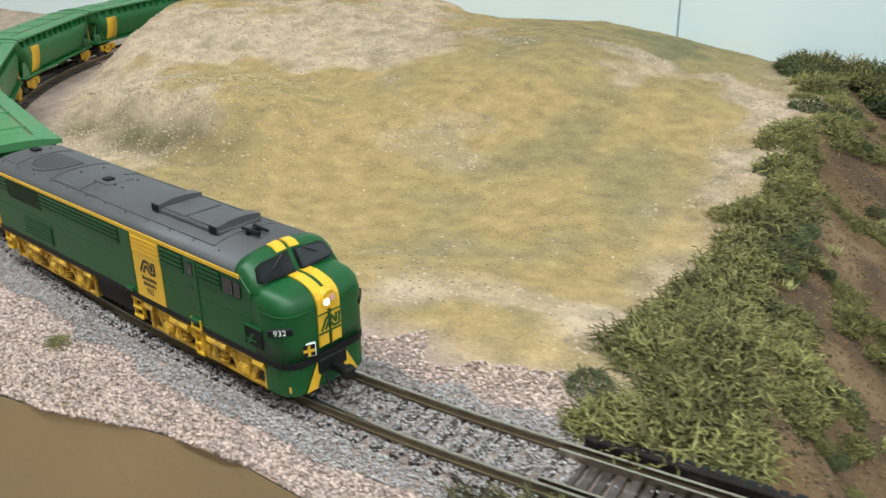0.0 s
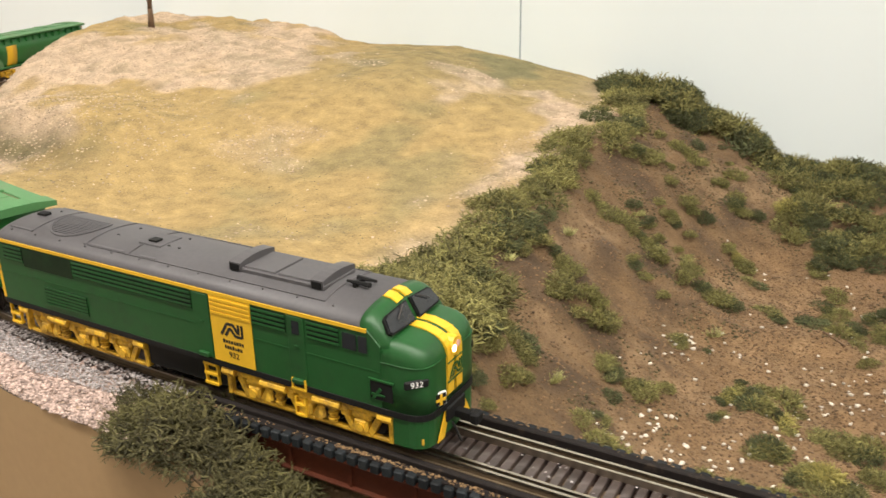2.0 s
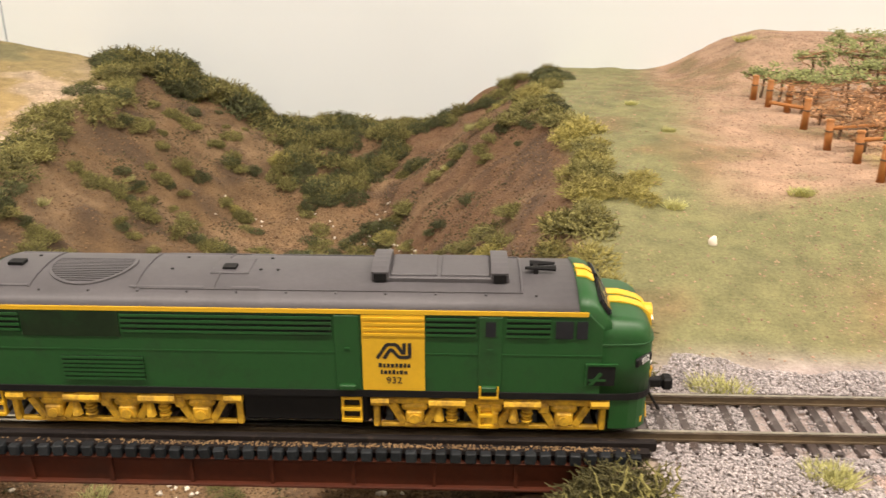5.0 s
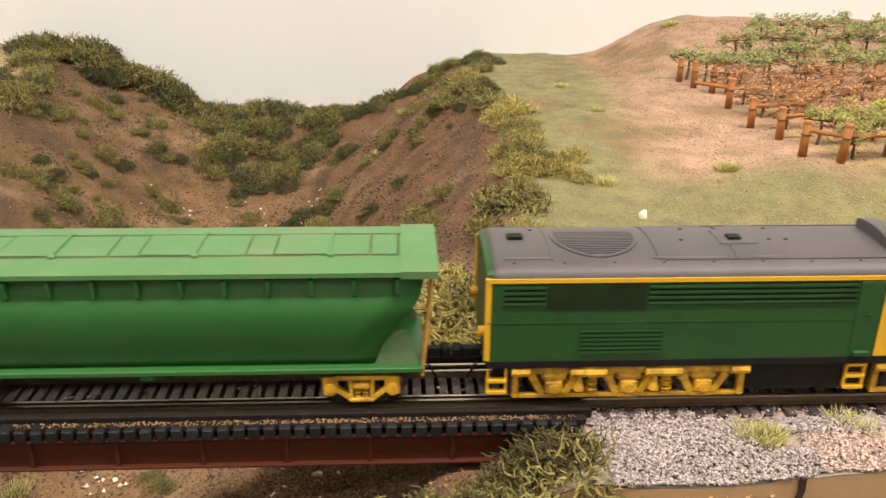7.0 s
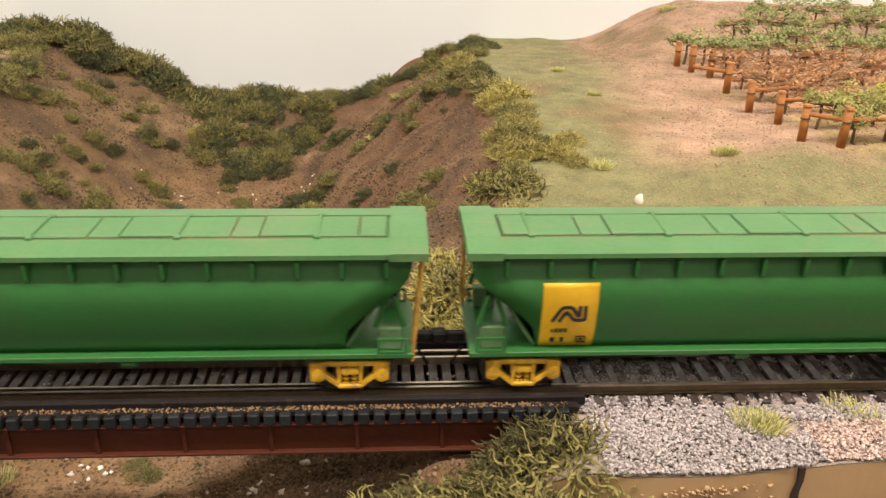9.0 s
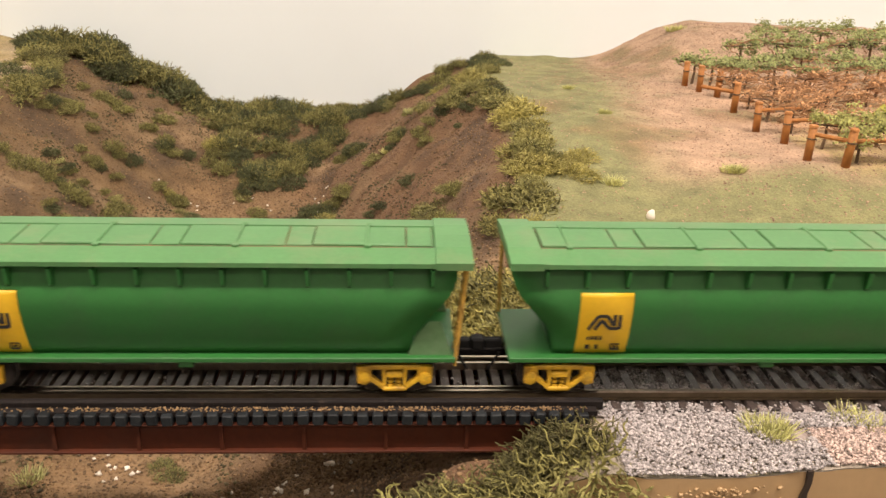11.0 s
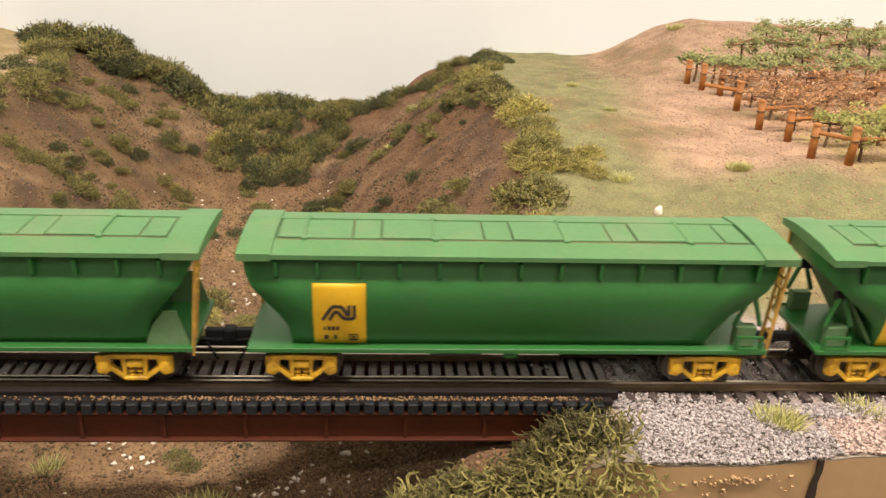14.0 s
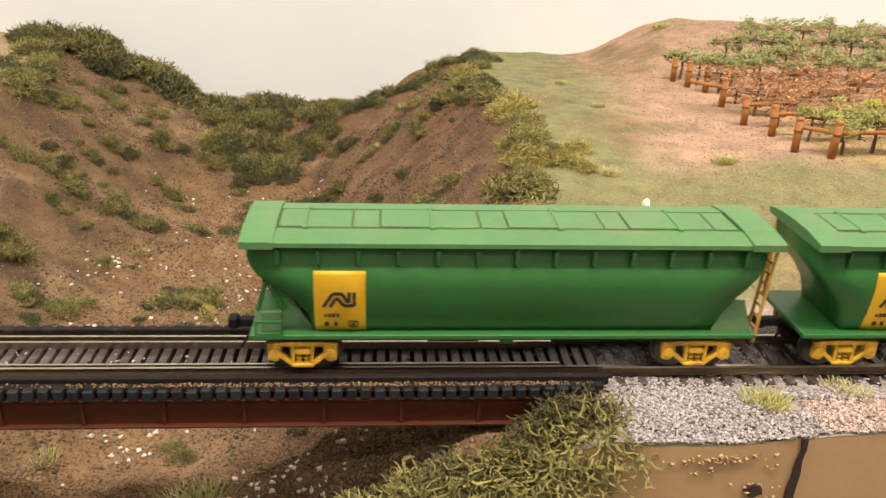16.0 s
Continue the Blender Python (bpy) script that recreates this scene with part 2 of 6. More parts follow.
def loft(sections, caps=True):
    """A skin through rings of equal count: lists of (x, y, z)."""
    bm = bmesh.new()
    rings = [[bm.verts.new(p) for p in s] for s in sections]
    n = len(rings[0])
    for a, b in zip(rings, rings[1:]):
        for i in range(n):
            bm.faces.new((a[i], a[(i + 1) % n], b[(i + 1) % n], b[i]))
    if caps:
        bm.faces.new(rings[0][::-1])
        bm.faces.new(rings[-1])
    return bm


def ring(x, w, z0, z1, r, crown=0.0, n=6):
    """A cross-section: flat bottom, upright sides, rounded shoulders of radius r, a crowned top."""
    pts = [(x, -w, z0), (x, -w, (z0 + z1 - r) / 2)]
    for i in range(n + 1):
        a = math.pi / 2 * i / n
        pts.append((x, -(w - r) - r * math.cos(a), z1 - r + r * math.sin(a)))
    pts.append((x, 0, z1 + crown))
    right = [(px, -py, pz) for px, py, pz in pts[:-1]]
    return pts + right[::-1]


def plate(points, depth):
    """A flat plate with the outline given, pushed by the vector depth."""
    bm = bmesh.new()
    lo = [bm.verts.new(p) for p in points]
    hi = [bm.verts.new(Vector(p) + Vector(depth)) for p in points]
    bm.faces.new(lo)
    bm.faces.new(hi[::-1])
    for i in range(len(lo)):
        bm.faces.new((lo[i], lo[(i + 1) % len(lo)], hi[(i + 1) % len(lo)], hi[i]))
    return bm


def smooth(a, b, v):
    t = np.clip((v - a) / (b - a), 0, 1)
    return t * t * (3 - 2 * t)


# ---- the lie of the land ----
CURVE_START, RADIUS = -0.075, 0.780        # straight to the east of this, an easy arc to the west
EASY, TIGHT = 0.300, 0.484                 # the easy arc's length, and the radius of the tighter one beyond it
EASY_TURN = EASY / RADIUS
TIGHT_X = CURVE_START - (RADIUS - TIGHT) * math.sin(EASY_TURN)
TIGHT_Y = RADIUS - (RADIUS - TIGHT) * math.cos(EASY_TURN)
BRIDGE_W, BRIDGE_E = -0.066, 0.235
FRONT, BACKDROP = -0.037, 0.505


def on_track(s):
    """Place and heading of the track's centre line at s metres along it."""
    if s >= CURVE_START:
        return Vector((s, 0, 0)), 0.0
    run = CURVE_START - s
    if run < EASY:
        a = run / RADIUS
        return Vector((CURVE_START - RADIUS * math.sin(a), RADIUS - RADIUS * math.cos(a), 0)), -a
    a = EASY_TURN + (run - EASY) / TIGHT
    return Vector((TIGHT_X - TIGHT * math.sin(a), TIGHT_Y - TIGHT * math.cos(a), 0)), -a


def off_track(x, y):
    """Signed distance from the centre line, positive inside the curve."""
    turn = np.arctan2(CURVE_START - x, RADIUS - y)
    easy = RADIUS - np.hypot(x - CURVE_START, y - RADIUS)
    tight = TIGHT - np.hypot(x - TIGHT_X, y - TIGHT_Y)
    return np.where(x > CURVE_START, y, np.where((turn < EASY_TURN) & (y < RADIUS), easy, tight))


def rough_noise(x, y, scale, seed):
    """Smooth value noise on a grid, about -1 to 1."""
    rng = np.random.RandomState(seed)
    table = rng.uniform(-1, 1, (64, 64))
    u, v = x / scale, y / scale
    i, j = np.floor(u).astype(int), np.floor(v).astype(int)
    f, g = u - i, v - j
    f, g = f * f * (3 - 2 * f), g * g * (3 - 2 * g)
    a = table[i % 64, j % 64] * (1 - f) + table[(i + 1) % 64, j % 64] * f
    b = table[i % 64, (j + 1) % 64] * (1 - f) + table[(i + 1) % 64, (j + 1) % 64] * f
    return a * (1 - g) + b * g


def west_rim(y):
    return -0.058 - 0.008 * smooth(0.2, 0.32, y) - 0.018 * smooth(0.36, 0.48, y) + 0.008 * rough_noise(y * 0 + 0.31, y, 0.05, 5)


def east_rim(y):
    return 0.232 + 0.010 * smooth(0.05, 0.2, y) - 0.008 * smooth(0.27, 0.33, y) + 0.026 * smooth(0.36, 0.48, y) + 0.006 * rough_noise(y * 0 + 0.7, y, 0.05, 6)


def height(x, y):
    x, y = np.asarray(x, float), np.asarray(y, float)
    d = off_track(x, y)
    # the western hill, inside the curve
    crest = np.interp(x, [-0.60, -0.44, -0.40, -0.34, -0.246, -0.188, -0.101, -0.06, 0.0], [0.046, 0.040, 0.036, 0.0285, 0.031, 0.0205, 0.006, 0.009, 0.009])
    west = -0.004 - 0.010 * smooth(0.05, 0.14, y) * smooth(-0.33, -0.25, x) + 0.002 * smooth(0.02, 0.05, d)
    far = (1 - smooth(-0.50, -0.40, x)) * smooth(0.22, 0.28, y)
    west = west + (crest - west) * smooth(0.13, 0.43, y) ** 0.9 * ((1 - far) * smooth(0.035, 0.16, d) + far * smooth(0.022, 0.075, d))
    fold = 0.018 * smooth(0.150, 0.188, y + 0.006 * rough_noise(x, y, 0.03, 16)) * (1 - smooth(0.195, 0.28, y))
    west = west + fold * np.exp(-((x + 0.405) / 0.075) ** 4) * smooth(0.03, 0.07, d)
    rubble = smooth(0.0, 0.6, rough_noise(x, y, 0.08, 14) + 0.9 * (1 - smooth(-0.42, -0.30, x)) + 0.6 * smooth(0.32, 0.46, y) + 0.7 * np.exp(-((x - west_rim(y)) / 0.03) ** 2) - 0.25)
    west = west + rubble * smooth(0.03, 0.06, d) * (0.0016 * rough_noise(x, y, 0.011, 17) + 0.0009 * rough_noise(x, y, 0.0055, 18))
    # the eastern bank and the vineyard slope
    east = -0.004 + 0.019 * smooth(0.03, 0.16, y) - 0.013 * smooth(0.30, 0.48, y) * (1 - smooth(0.33, 0.40, x))
    east = east + 0.016 * smooth(0.33, 0.42, x) * smooth(0.30, 0.48, y)
    # the gully between them
    floor_z = np.interp(y, [-0.05, 0.05, 0.17, 0.26, 0.35, 0.396, 0.46, 0.5], [-0.072, -0.074, -0.083, -0.080, -0.075, -0.063, -0.046, -0.046])
    xl, xr = west_rim(y), east_rim(y)
    back = smooth(0.36, 0.49, y)
    tl = np.clip((x - xl) / (0.118 + 0.03 * back), 0, 1)
    tr = np.clip((xr - x) / (0.110 + 0.01 * back), 0, 1)
    fl = 0.5 * tl + 0.5 * tl * tl * (3 - 2 * tl)
    fr = 0.5 * tr + 0.5 * tr * tr * (3 - 2 * tr)
    z = np.where(x < 0.085, west + (floor_z - west) * fl, east + (floor_z - east) * fr)
    gully = np.minimum(tl, tr)
    cut = smooth(0.02, 0.25, gully)
    z = z + cut * (0.006 * rough_noise(x, y, 0.045, 1) + 0.0040 * rough_noise(x, y, 0.018, 2) + 0.0012 * rough_noise(x, y, 0.0075, 8))
    z = z + (1 - cut) * smooth(0.03, 0.1, np.abs(d)) * (0.0035 * rough_noise(x, y, 0.07, 3) + 0.001 * rough_noise(x, y, 0.02, 4))
    z = z + 0.0004 * rough_noise(x, y, 0.006, 7)
    # the ballast bed lies level on both sides of the bridge
    bed = (1 - smooth(0.013, 0.03, np.abs(d))) * (1 - smooth(0.0, 0.12, gully))
    z = z * (1 - bed) + bed * -0.0042
    return z


def soil(x, y):
    """Base colours of the scatter on the ground."""
    d = off_track(x, y)
    n1, n2, n3 = rough_noise(x, y, 0.06, 11), rough_noise(x, y, 0.022, 12), rough_noise(x, y, 0.009, 13)
    straw, pale, moss = np.array((0.375, 0.265, 0.108)), np.array((0.55, 0.415, 0.30)), np.array((0.200, 0.178, 0.082))
    earth, red, dark = np.array((0.152, 0.094, 0.044)), np.array((0.165, 0.089, 0.046)), np.array((0.055, 0.036, 0.022))
    green, clay, grit = np.array((0.205, 0.20, 0.088)), np.array((0.40, 0.265, 0.173)), np.array((0.40, 0.33, 0.30))
    pink = np.array((0.42, 0.31, 0.26))

    def mix(a, b, f):
        return a + (b - a) * np.clip(f, 0, 1)[:, None]

    one = np.ones_like(x)[:, None]
    west = mix(straw * one, moss, smooth(0.25, 0.9, n1 + 0.5 * n2) * 0.55 + 0.55 * smooth(0.3, 0.48, y) * smooth(-0.36, -0.2, x))
    middle = smooth(-0.34, -0.28, x) * (1 - smooth(-0.14, -0.09, x)) * smooth(0.06, 0.10, y) * (1 - smooth(0.30, 0.38, y))
    west = mix(west, pale, (1 - 0.75 * middle) * smooth(0.1, 0.8, rough_noise(x, y, 0.08, 14) + 0.7 * n2 + 0.8 * (1 - smooth(-0.45, -0.3, x))) * 0.8)
    # shade on the fold's front side, painted in as darker soil
    fold_shade = np.exp(-((x + 0.395) / 0.075) ** 4 - ((y - 0.160) / 0.018) ** 2)
    west = mix(west, np.array((0.150, 0.122, 0.058)), fold_shade * (0.75 + 0.5 * n2))
    west = mix(west, np.array((0.190, 0.165, 0.075)), 0.7 * np.exp(-((x + 0.26) / 0.06) ** 2 - ((y - 0.40) / 0.05) ** 2) * (0.8 + 0.6 * n2))
    rim = np.exp(-((x - west_rim(y)) / 0.028) ** 2)
    west = mix(west, pale, rim * (0.55 + 0.4 * n2))
    west = mix(west, moss * 0.7, smooth(0.2, 0.8, n3 + 0.5 * n2) * 0.35 * (1 - middle))
    east = mix(green * one, clay, smooth(0.285, 0.325, x - 0.12 * (y - 0.2) + 0.012 * n1 + 0.006 * n2) * smooth(0.12, 0.15, y + 0.01 * n2))
    east = mix(east, clay * 0.9, smooth(0.4, 0.45, y) * smooth(0.31, 0.35, x))
    east = mix(east, np.array((0.45, 0.26, 0.135)), smooth(0.368, 0.382, x + 0.006 * n2) * smooth(0.20, 0.23, y) * (1 - smooth(0.30, 0.36, y)) * (0.75 + 0.4 * n3))
    east = mix(east, np.array((0.40, 0.29, 0.12)), smooth(0.362, 0.378, x + 0.006 * n2) * smooth(0.125, 0.145, y) * (1 - smooth(0.19, 0.23, y)) * (0.7 + 0.4 * n3))
    east = mix(east, earth * 1.5, smooth(0.6, 1.2, n1 + n2) * 0.6)
    for mx, my, mr in ((0.296, 0.405, 0.012), (0.303, 0.365, 0.010), (0.300, 0.345, 0.011), (0.317, 0.440, 0.006), (0.309, 0.225, 0.009), (0.285, 0.285, 0.006)):
        east = mix(east, np.array((0.155, 0.118, 0.055)), 0.85 * np.exp(-((x - mx) / mr) ** 2 - ((y - my) / (0.7 * mr)) ** 2) * (0.8 + 0.5 * n3))
    east = mix(east, np.array((0.15, 0.15, 0.065)), smooth(0.1, 0.9, n2 + n3) * 0.4)
    east = mix(east, earth * 1.7, np.exp(-((x - 0.345) / 0.03) ** 2 - ((y - 0.062) / 0.022) ** 2) * (0.8 + 0.5 * n2))
    xl, xr = west_rim(y), east_rim(y)
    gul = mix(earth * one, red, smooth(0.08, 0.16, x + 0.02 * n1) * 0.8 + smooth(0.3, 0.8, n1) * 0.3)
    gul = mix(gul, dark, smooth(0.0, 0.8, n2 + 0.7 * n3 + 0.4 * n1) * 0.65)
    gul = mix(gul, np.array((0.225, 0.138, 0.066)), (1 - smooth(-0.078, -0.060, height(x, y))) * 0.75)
    gul = mix(gul, np.array((0.25, 0.165, 0.088)), smooth(0.1, 0.9, rough_noise(x, y, 0.03, 15) - 0.6 * n3 + 0.3 * n1) * 0.55)
    inside = smooth(-0.004, 0.008, np.minimum(x - xl, xr - x) + 0.006 * n2)
    c = np.where((x < 0.085)[:, None], west, east)
    c = mix(c, gul, inside)
    near = 1 - smooth(0.024, 0.05, np.abs(d) + 0.006 * n2)
    c = mix(c, np.where((x < 0)[:, None], pink, grit), near * (1 - inside))
    outer = smooth(0.05, 0.1, -d) * (x < -0.2)
    c = mix(c, np.array((0.42, 0.32, 0.24)), outer)
    return np.clip(c, 0.01, 0.9)


def build_ground():
    xs = np.concatenate([np.arange(-1.1, -0.72, 0.012), np.arange(-0.72, 0.40, 0.0024), np.arange(0.40, 0.90, 0.006)])
    ys = np.concatenate([np.arange(FRONT, 0.32, 0.0024), np.arange(0.32, BACKDROP + 0.004, 0.0042)])
    gx, gy = np.meshgrid(xs, ys)
    z = height(gx.ravel(), gy.ravel())
    gy2 = gy.copy()
    wob = 0.004 * rough_noise(xs, xs * 0 + 0.2, 0.05, 21) - 0.010 * (1 - smooth(-0.26, -0.17, xs))
    gy2[0] += wob
    verts = np.stack([gx.ravel(), gy2.ravel(), z], 1)
    nx, ny = len(xs), len(ys)
    i = np.arange(nx * ny).reshape(ny, nx)
    faces = np.stack([i[:-1, :-1].ravel(), i[:-1, 1:].ravel(), i[1:, 1:].ravel(), i[1:, :-1].ravel()], 1)
    me = bpy.data.meshes.new("ground")
    me.from_pydata(verts.tolist(), [], faces.tolist())
    me.materials.append(TERRAIN)
    col = me.color_attributes.new("soil", "FLOAT_COLOR", "POINT")
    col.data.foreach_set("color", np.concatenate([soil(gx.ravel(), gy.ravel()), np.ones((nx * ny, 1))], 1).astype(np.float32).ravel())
    me.polygons.foreach_set("use_smooth", [True] * len(me.polygons))
    me.update()
    tagged(new("ground", me), "scenic ground of straw hill, brown gully and green bank", "ground", kind="structure")
    # the painted board below the front edge
    front = verts[:nx]
    fv = [(x, y - 0.0003, zz - 0.0001) for x, y, zz in front] + [(x, y - 0.001, -0.30) for x, y, zz in front] \
        + [(x, y + 0.02, -0.30) for x, y, zz in front] + [(x, y + 0.02, zz - 0.03) for x, y, zz in front]
    ff = [(r * nx + k, r * nx + k + 1, (r + 1) * nx + k + 1, (r + 1) * nx + k) for r in range(3) for k in range(nx - 1)]
    ob = new("fascia", mesh_of("fascia", fv, ff, FASCIA))
    tagged(ob, "brown painted fascia board along the layout's front edge", "fascia", kind="structure")


build_ground()


def build_room():
    t = 0.012
    bm = box(-1.1, -0.1893, BACKDROP, BACKDROP + t, -0.3, 0.62)
    bd = part("backdrop", bm, SKY_PAINT)
    tagged(bd, "pale blue painted sky backdrop in two boards", "backdrop", kind="structure")
    part("board", box(-0.1877, 1.6, BACKDROP, BACKDROP + t, -0.3, 0.62), SKY_PAINT, bd)
    part("seam", box(-0.1893, -0.1877, BACKDROP + 0.001, BACKDROP + t, -0.3, 0.62), SEAM, bd, "grey open seam between the boards")
    x0, x1, y0, y1, zf, zc = -2.2, 2.6, -2.2, 1.2, -1.05, 1.40
    for name, b, m in (("floor", (x0, x1, y0, y1, zf - 0.1, zf), CARPET), ("ceiling", (x0, x1, y0, y1, zc, zc + 0.1), CEILING_PAINT),
                       ("wall_west", (x0 - 0.1, x0, y0, y1, zf, zc), WALL_PAINT), ("wall_east", (x1, x1 + 0.1, y0, y1, zf, zc), WALL_PAINT),
                       ("wall_south", (x0 - 0.1, x1 + 0.1, y0 - 0.1, y0, zf, zc), WALL_PAINT), ("wall_north", (x0 - 0.1, x1 + 0.1, y1, y1 + 0.1, zf, zc), WALL_PAINT)):
        tagged(part(name, box(*b), m), name.replace("_", " ") + " of the plain room round the layout", name.split("_")[0], kind="structure")
    for lx, ly in LAMPS:
        lamp = thing("ceiling_light", "white ceiling batten with a glowing tube, assumed out of view", "ceiling light", "ceiling lights")
        lamp.location = (lx, ly, 1.30)
        part("housing", box(-0.6, 0.6, -0.06, 0.06, 0.03, 0.10, 0.004), CEILING_PAINT, lamp)
        part("tube", rod((-0.57, 0, 0.0), (0.57, 0, 0.0), 0.013, 10), TUBE, lamp, "glowing white tube", True)


build_room()

# ---- track and bridge ----
GAUGE = 0.0178


def track_sweep(name, s0, s1, offset, z0, z1, half, mat, parent, label=""):
    """A bar that follows the line at an offset from its middle."""
    n = max(2, int(abs(s1 - s0) / 0.02) + 1)
    secs = []
    for i in range(n):
        p, h = on_track(s0 + (s1 - s0) * i / (n - 1))
        c, sn = math.cos(h), math.sin(h)
        secs.append([(p.x - sn * o, p.y + c * o, z) for o, z in ((offset - half, z0), (offset + half, z0), (offset + half, z1), (offset - half, z1))])
    return part(name, loft(secs), mat, parent, label)


def build_track():
    line = tagged(new("track"), "model railway track with nickel rails on dark sleepers", "track", kind="structure")
    for side in (-1, 1):
        o = side * GAUGE / 2
        track_sweep("rail_foot", -1.2, 0.9, o, -0.0026, -0.0021, 0.0009, RAIL_SIDE, line)
        track_sweep("rail_web", -1.2, 0.9, o, -0.0021, -0.0006, 0.0003, RAIL_SIDE, line)
        track_sweep("rail_head", -1.2, 0.9, o, -0.0006, 0.0, 0.00045, RAIL, line, "bright worn rail head")
        track_sweep("guard_rail", BRIDGE_W - 0.004, BRIDGE_E - 0.012, side * (GAUGE / 2 - 0.0026), -0.0026, -0.0004, 0.0004, RAIL, line, "guard rail inside the running rail")
    bm = box(-0.0012, 0.0012, -0.0142, 0.0142, -0.0050, -0.0026, 0.0002)
    first = part("sleeper", bm, SLEEPER, line)
    spots = []
    s = BRIDGE_W + 0.002
    while s < BRIDGE_E:
        spots.append(s)
        s += 0.0035
    s = BRIDGE_E + 0.004
    while s < 0.50:
        spots.append(s)
        s += 0.0060
    s = BRIDGE_W - 0.004
    while s > -0.75:
        spots.append(s)
        s -= 0.0060
    rng = random.Random(4)
    for k, s in enumerate(spots):
        ob = first if k == 0 else new("sleeper", first.data)
        ob.parent = line
        p, h = on_track(s)
        ob.matrix_basis = Matrix.Translation((p.x, p.y, rng.uniform(-0.0001, 0.0001))) @ Matrix.Rotation(h + rng.uniform(-0.02, 0.02), 4, "Z")


build_track()


def build_bridge():
    span = thing("girder_bridge", "red oxide plate girder bridge with black timber deck edge", "bridge")
    x0, x1 = BRIDGE_W, BRIDGE_E
    for side in (-1, 1):
        y = side * 0.0136
        part("guard_timber", box(x0, x1, y - 0.0010, y + 0.0010, -0.0026, 0.0002, 0.0003), GUARD, span, "black guard timber along the deck edge")
        yo = side * 0.0172
        part("walkway", box(x0, x1 - 0.002, min(y, yo) + 0.0002, max(y, yo) - 0.0002, -0.0026, -0.0014), GUARD, span)
        yg = side * 0.0160
        g = part("girder", box(x0 + 0.004, x1 - 0.012, yg - 0.0006, yg + 0.0006, -0.0122, -0.0044), GIRDER, span, "oxide red steel plate girder")
        part("flange", box(x0 + 0.004, x1 - 0.012, yg - 0.002, yg + 0.002, -0.0130, -0.0122, 0.0002), GIRDER, g)
        part("flange", box(x0 + 0.004, x1 - 0.012, yg - 0.002, yg + 0.002, -0.0050, -0.0044, 0.0002), GIRDER, g)
        x = x0 + 0.02
        while x < x1 - 0.015:
            part("stiffener", box(x - 0.0005, x + 0.0005, yg + side * 0.0006 - 0.0008, yg + side * 0.0006 + 0.0008, -0.0122, -0.0050), GIRDER, g)
            x += 0.0205
    rng = random.Random(8)
    block = box(-0.00135, 0.00135, -0.0014, 0.0014, -0.0015, 0.0015, 0.0003)
    first = part("tie_end", block, BLUE_BLACK, span, "blue-black timber end under the deck edge")
    k = 0
    x = x0 + 0.003
    while x < x1 - 0.004:
        for y in (-0.0171, 0.0171):
            ob = first if k == 0 else new("tie_end", first.data)
            ob.parent = span
            ob.matrix_basis = pose(x, y, -0.0029 + rng.uniform(-0.0002, 0.0002), rng.uniform(-3, 3), rng.uniform(-4, 4), rng.uniform(-4, 4))
            k += 1
        x += 0.0037
    for x in (x0 + 0.006, x1 - 0.006):
        part("abutment", box(x - 0.006, x + 0.006, -0.0165, 0.0165, -0.06, -0.0131, 0.0008), BARK, span)


build_bridge()


# ---- the train ----
def logo(parent, x, z, w, h, y, mat):
    """The operator's mark: two nested bands, each an arch that runs on into a trough."""
    def band(path, t):
        pts = [Vector((x + a * w, z + b * h)) for a, b in path]
        rows_ = []
        for k, p in enumerate(pts):
            d0 = (p - pts[k - 1]).normalized() if k else (pts[1] - p).normalized()
            d1 = (pts[k + 1] - p).normalized() if k + 1 < len(pts) else d0
            n0, n1 = Vector((-d0.y, d0.x)), Vector((-d1.y, d1.x))
            nn = (n0 + n1).normalized()
            rows_.append((p, nn * (t / 2 / max(nn.dot(n0), 0.45))))
        bm = bmesh.new()
        vs = [[bm.verts.new((q.x, yy, q.y)) for q in (p + n, p - n) for yy in (y, y - 0.00008)] for p, n in rows_]
        for u, v in zip(vs, vs[1:]):
            for i_, j_ in ((0, 1), (1, 3), (3, 2), (2, 0)):
                bm.faces.new((u[i_], u[j_], v[j_], v[i_]))
        bm.faces.new((vs[0][0], vs[0][1], vs[0][3], vs[0][2]))
        bm.faces.new((vs[-1][0], vs[-1][2], vs[-1][3], vs[-1][1]))
        return bm
    part("mark", band([(-0.45, -0.5), (-0.21, 0.30), (-0.14, 0.40), (0.06, 0.40), (0.12, 0.30), (0.24, -0.12), (0.29, -0.12), (0.30, 0.5)], 0.098 * w), mat, parent)
    part("mark", band([(-0.26, -0.5), (-0.11, 0.0), (-0.06, 0.06), (-0.01, 0.0), (0.12, -0.34), (0.18, -0.41), (0.38, -0.41), (0.445, -0.34), (0.445, 0.5)], 0.098 * w), mat, parent)


def number(parent, text, size, m, mat, name="number"):
    data = bpy.data.curves.new(name, "FONT")
    data.body, data.size, data.extrude = text, size, 0.00003
    data.align_x, data.align_y = "CENTER", "CENTER"
    data.materials.append(mat)
    ob = new(name, data)
    ob.parent = parent
    ob.matrix_basis = m
    return ob


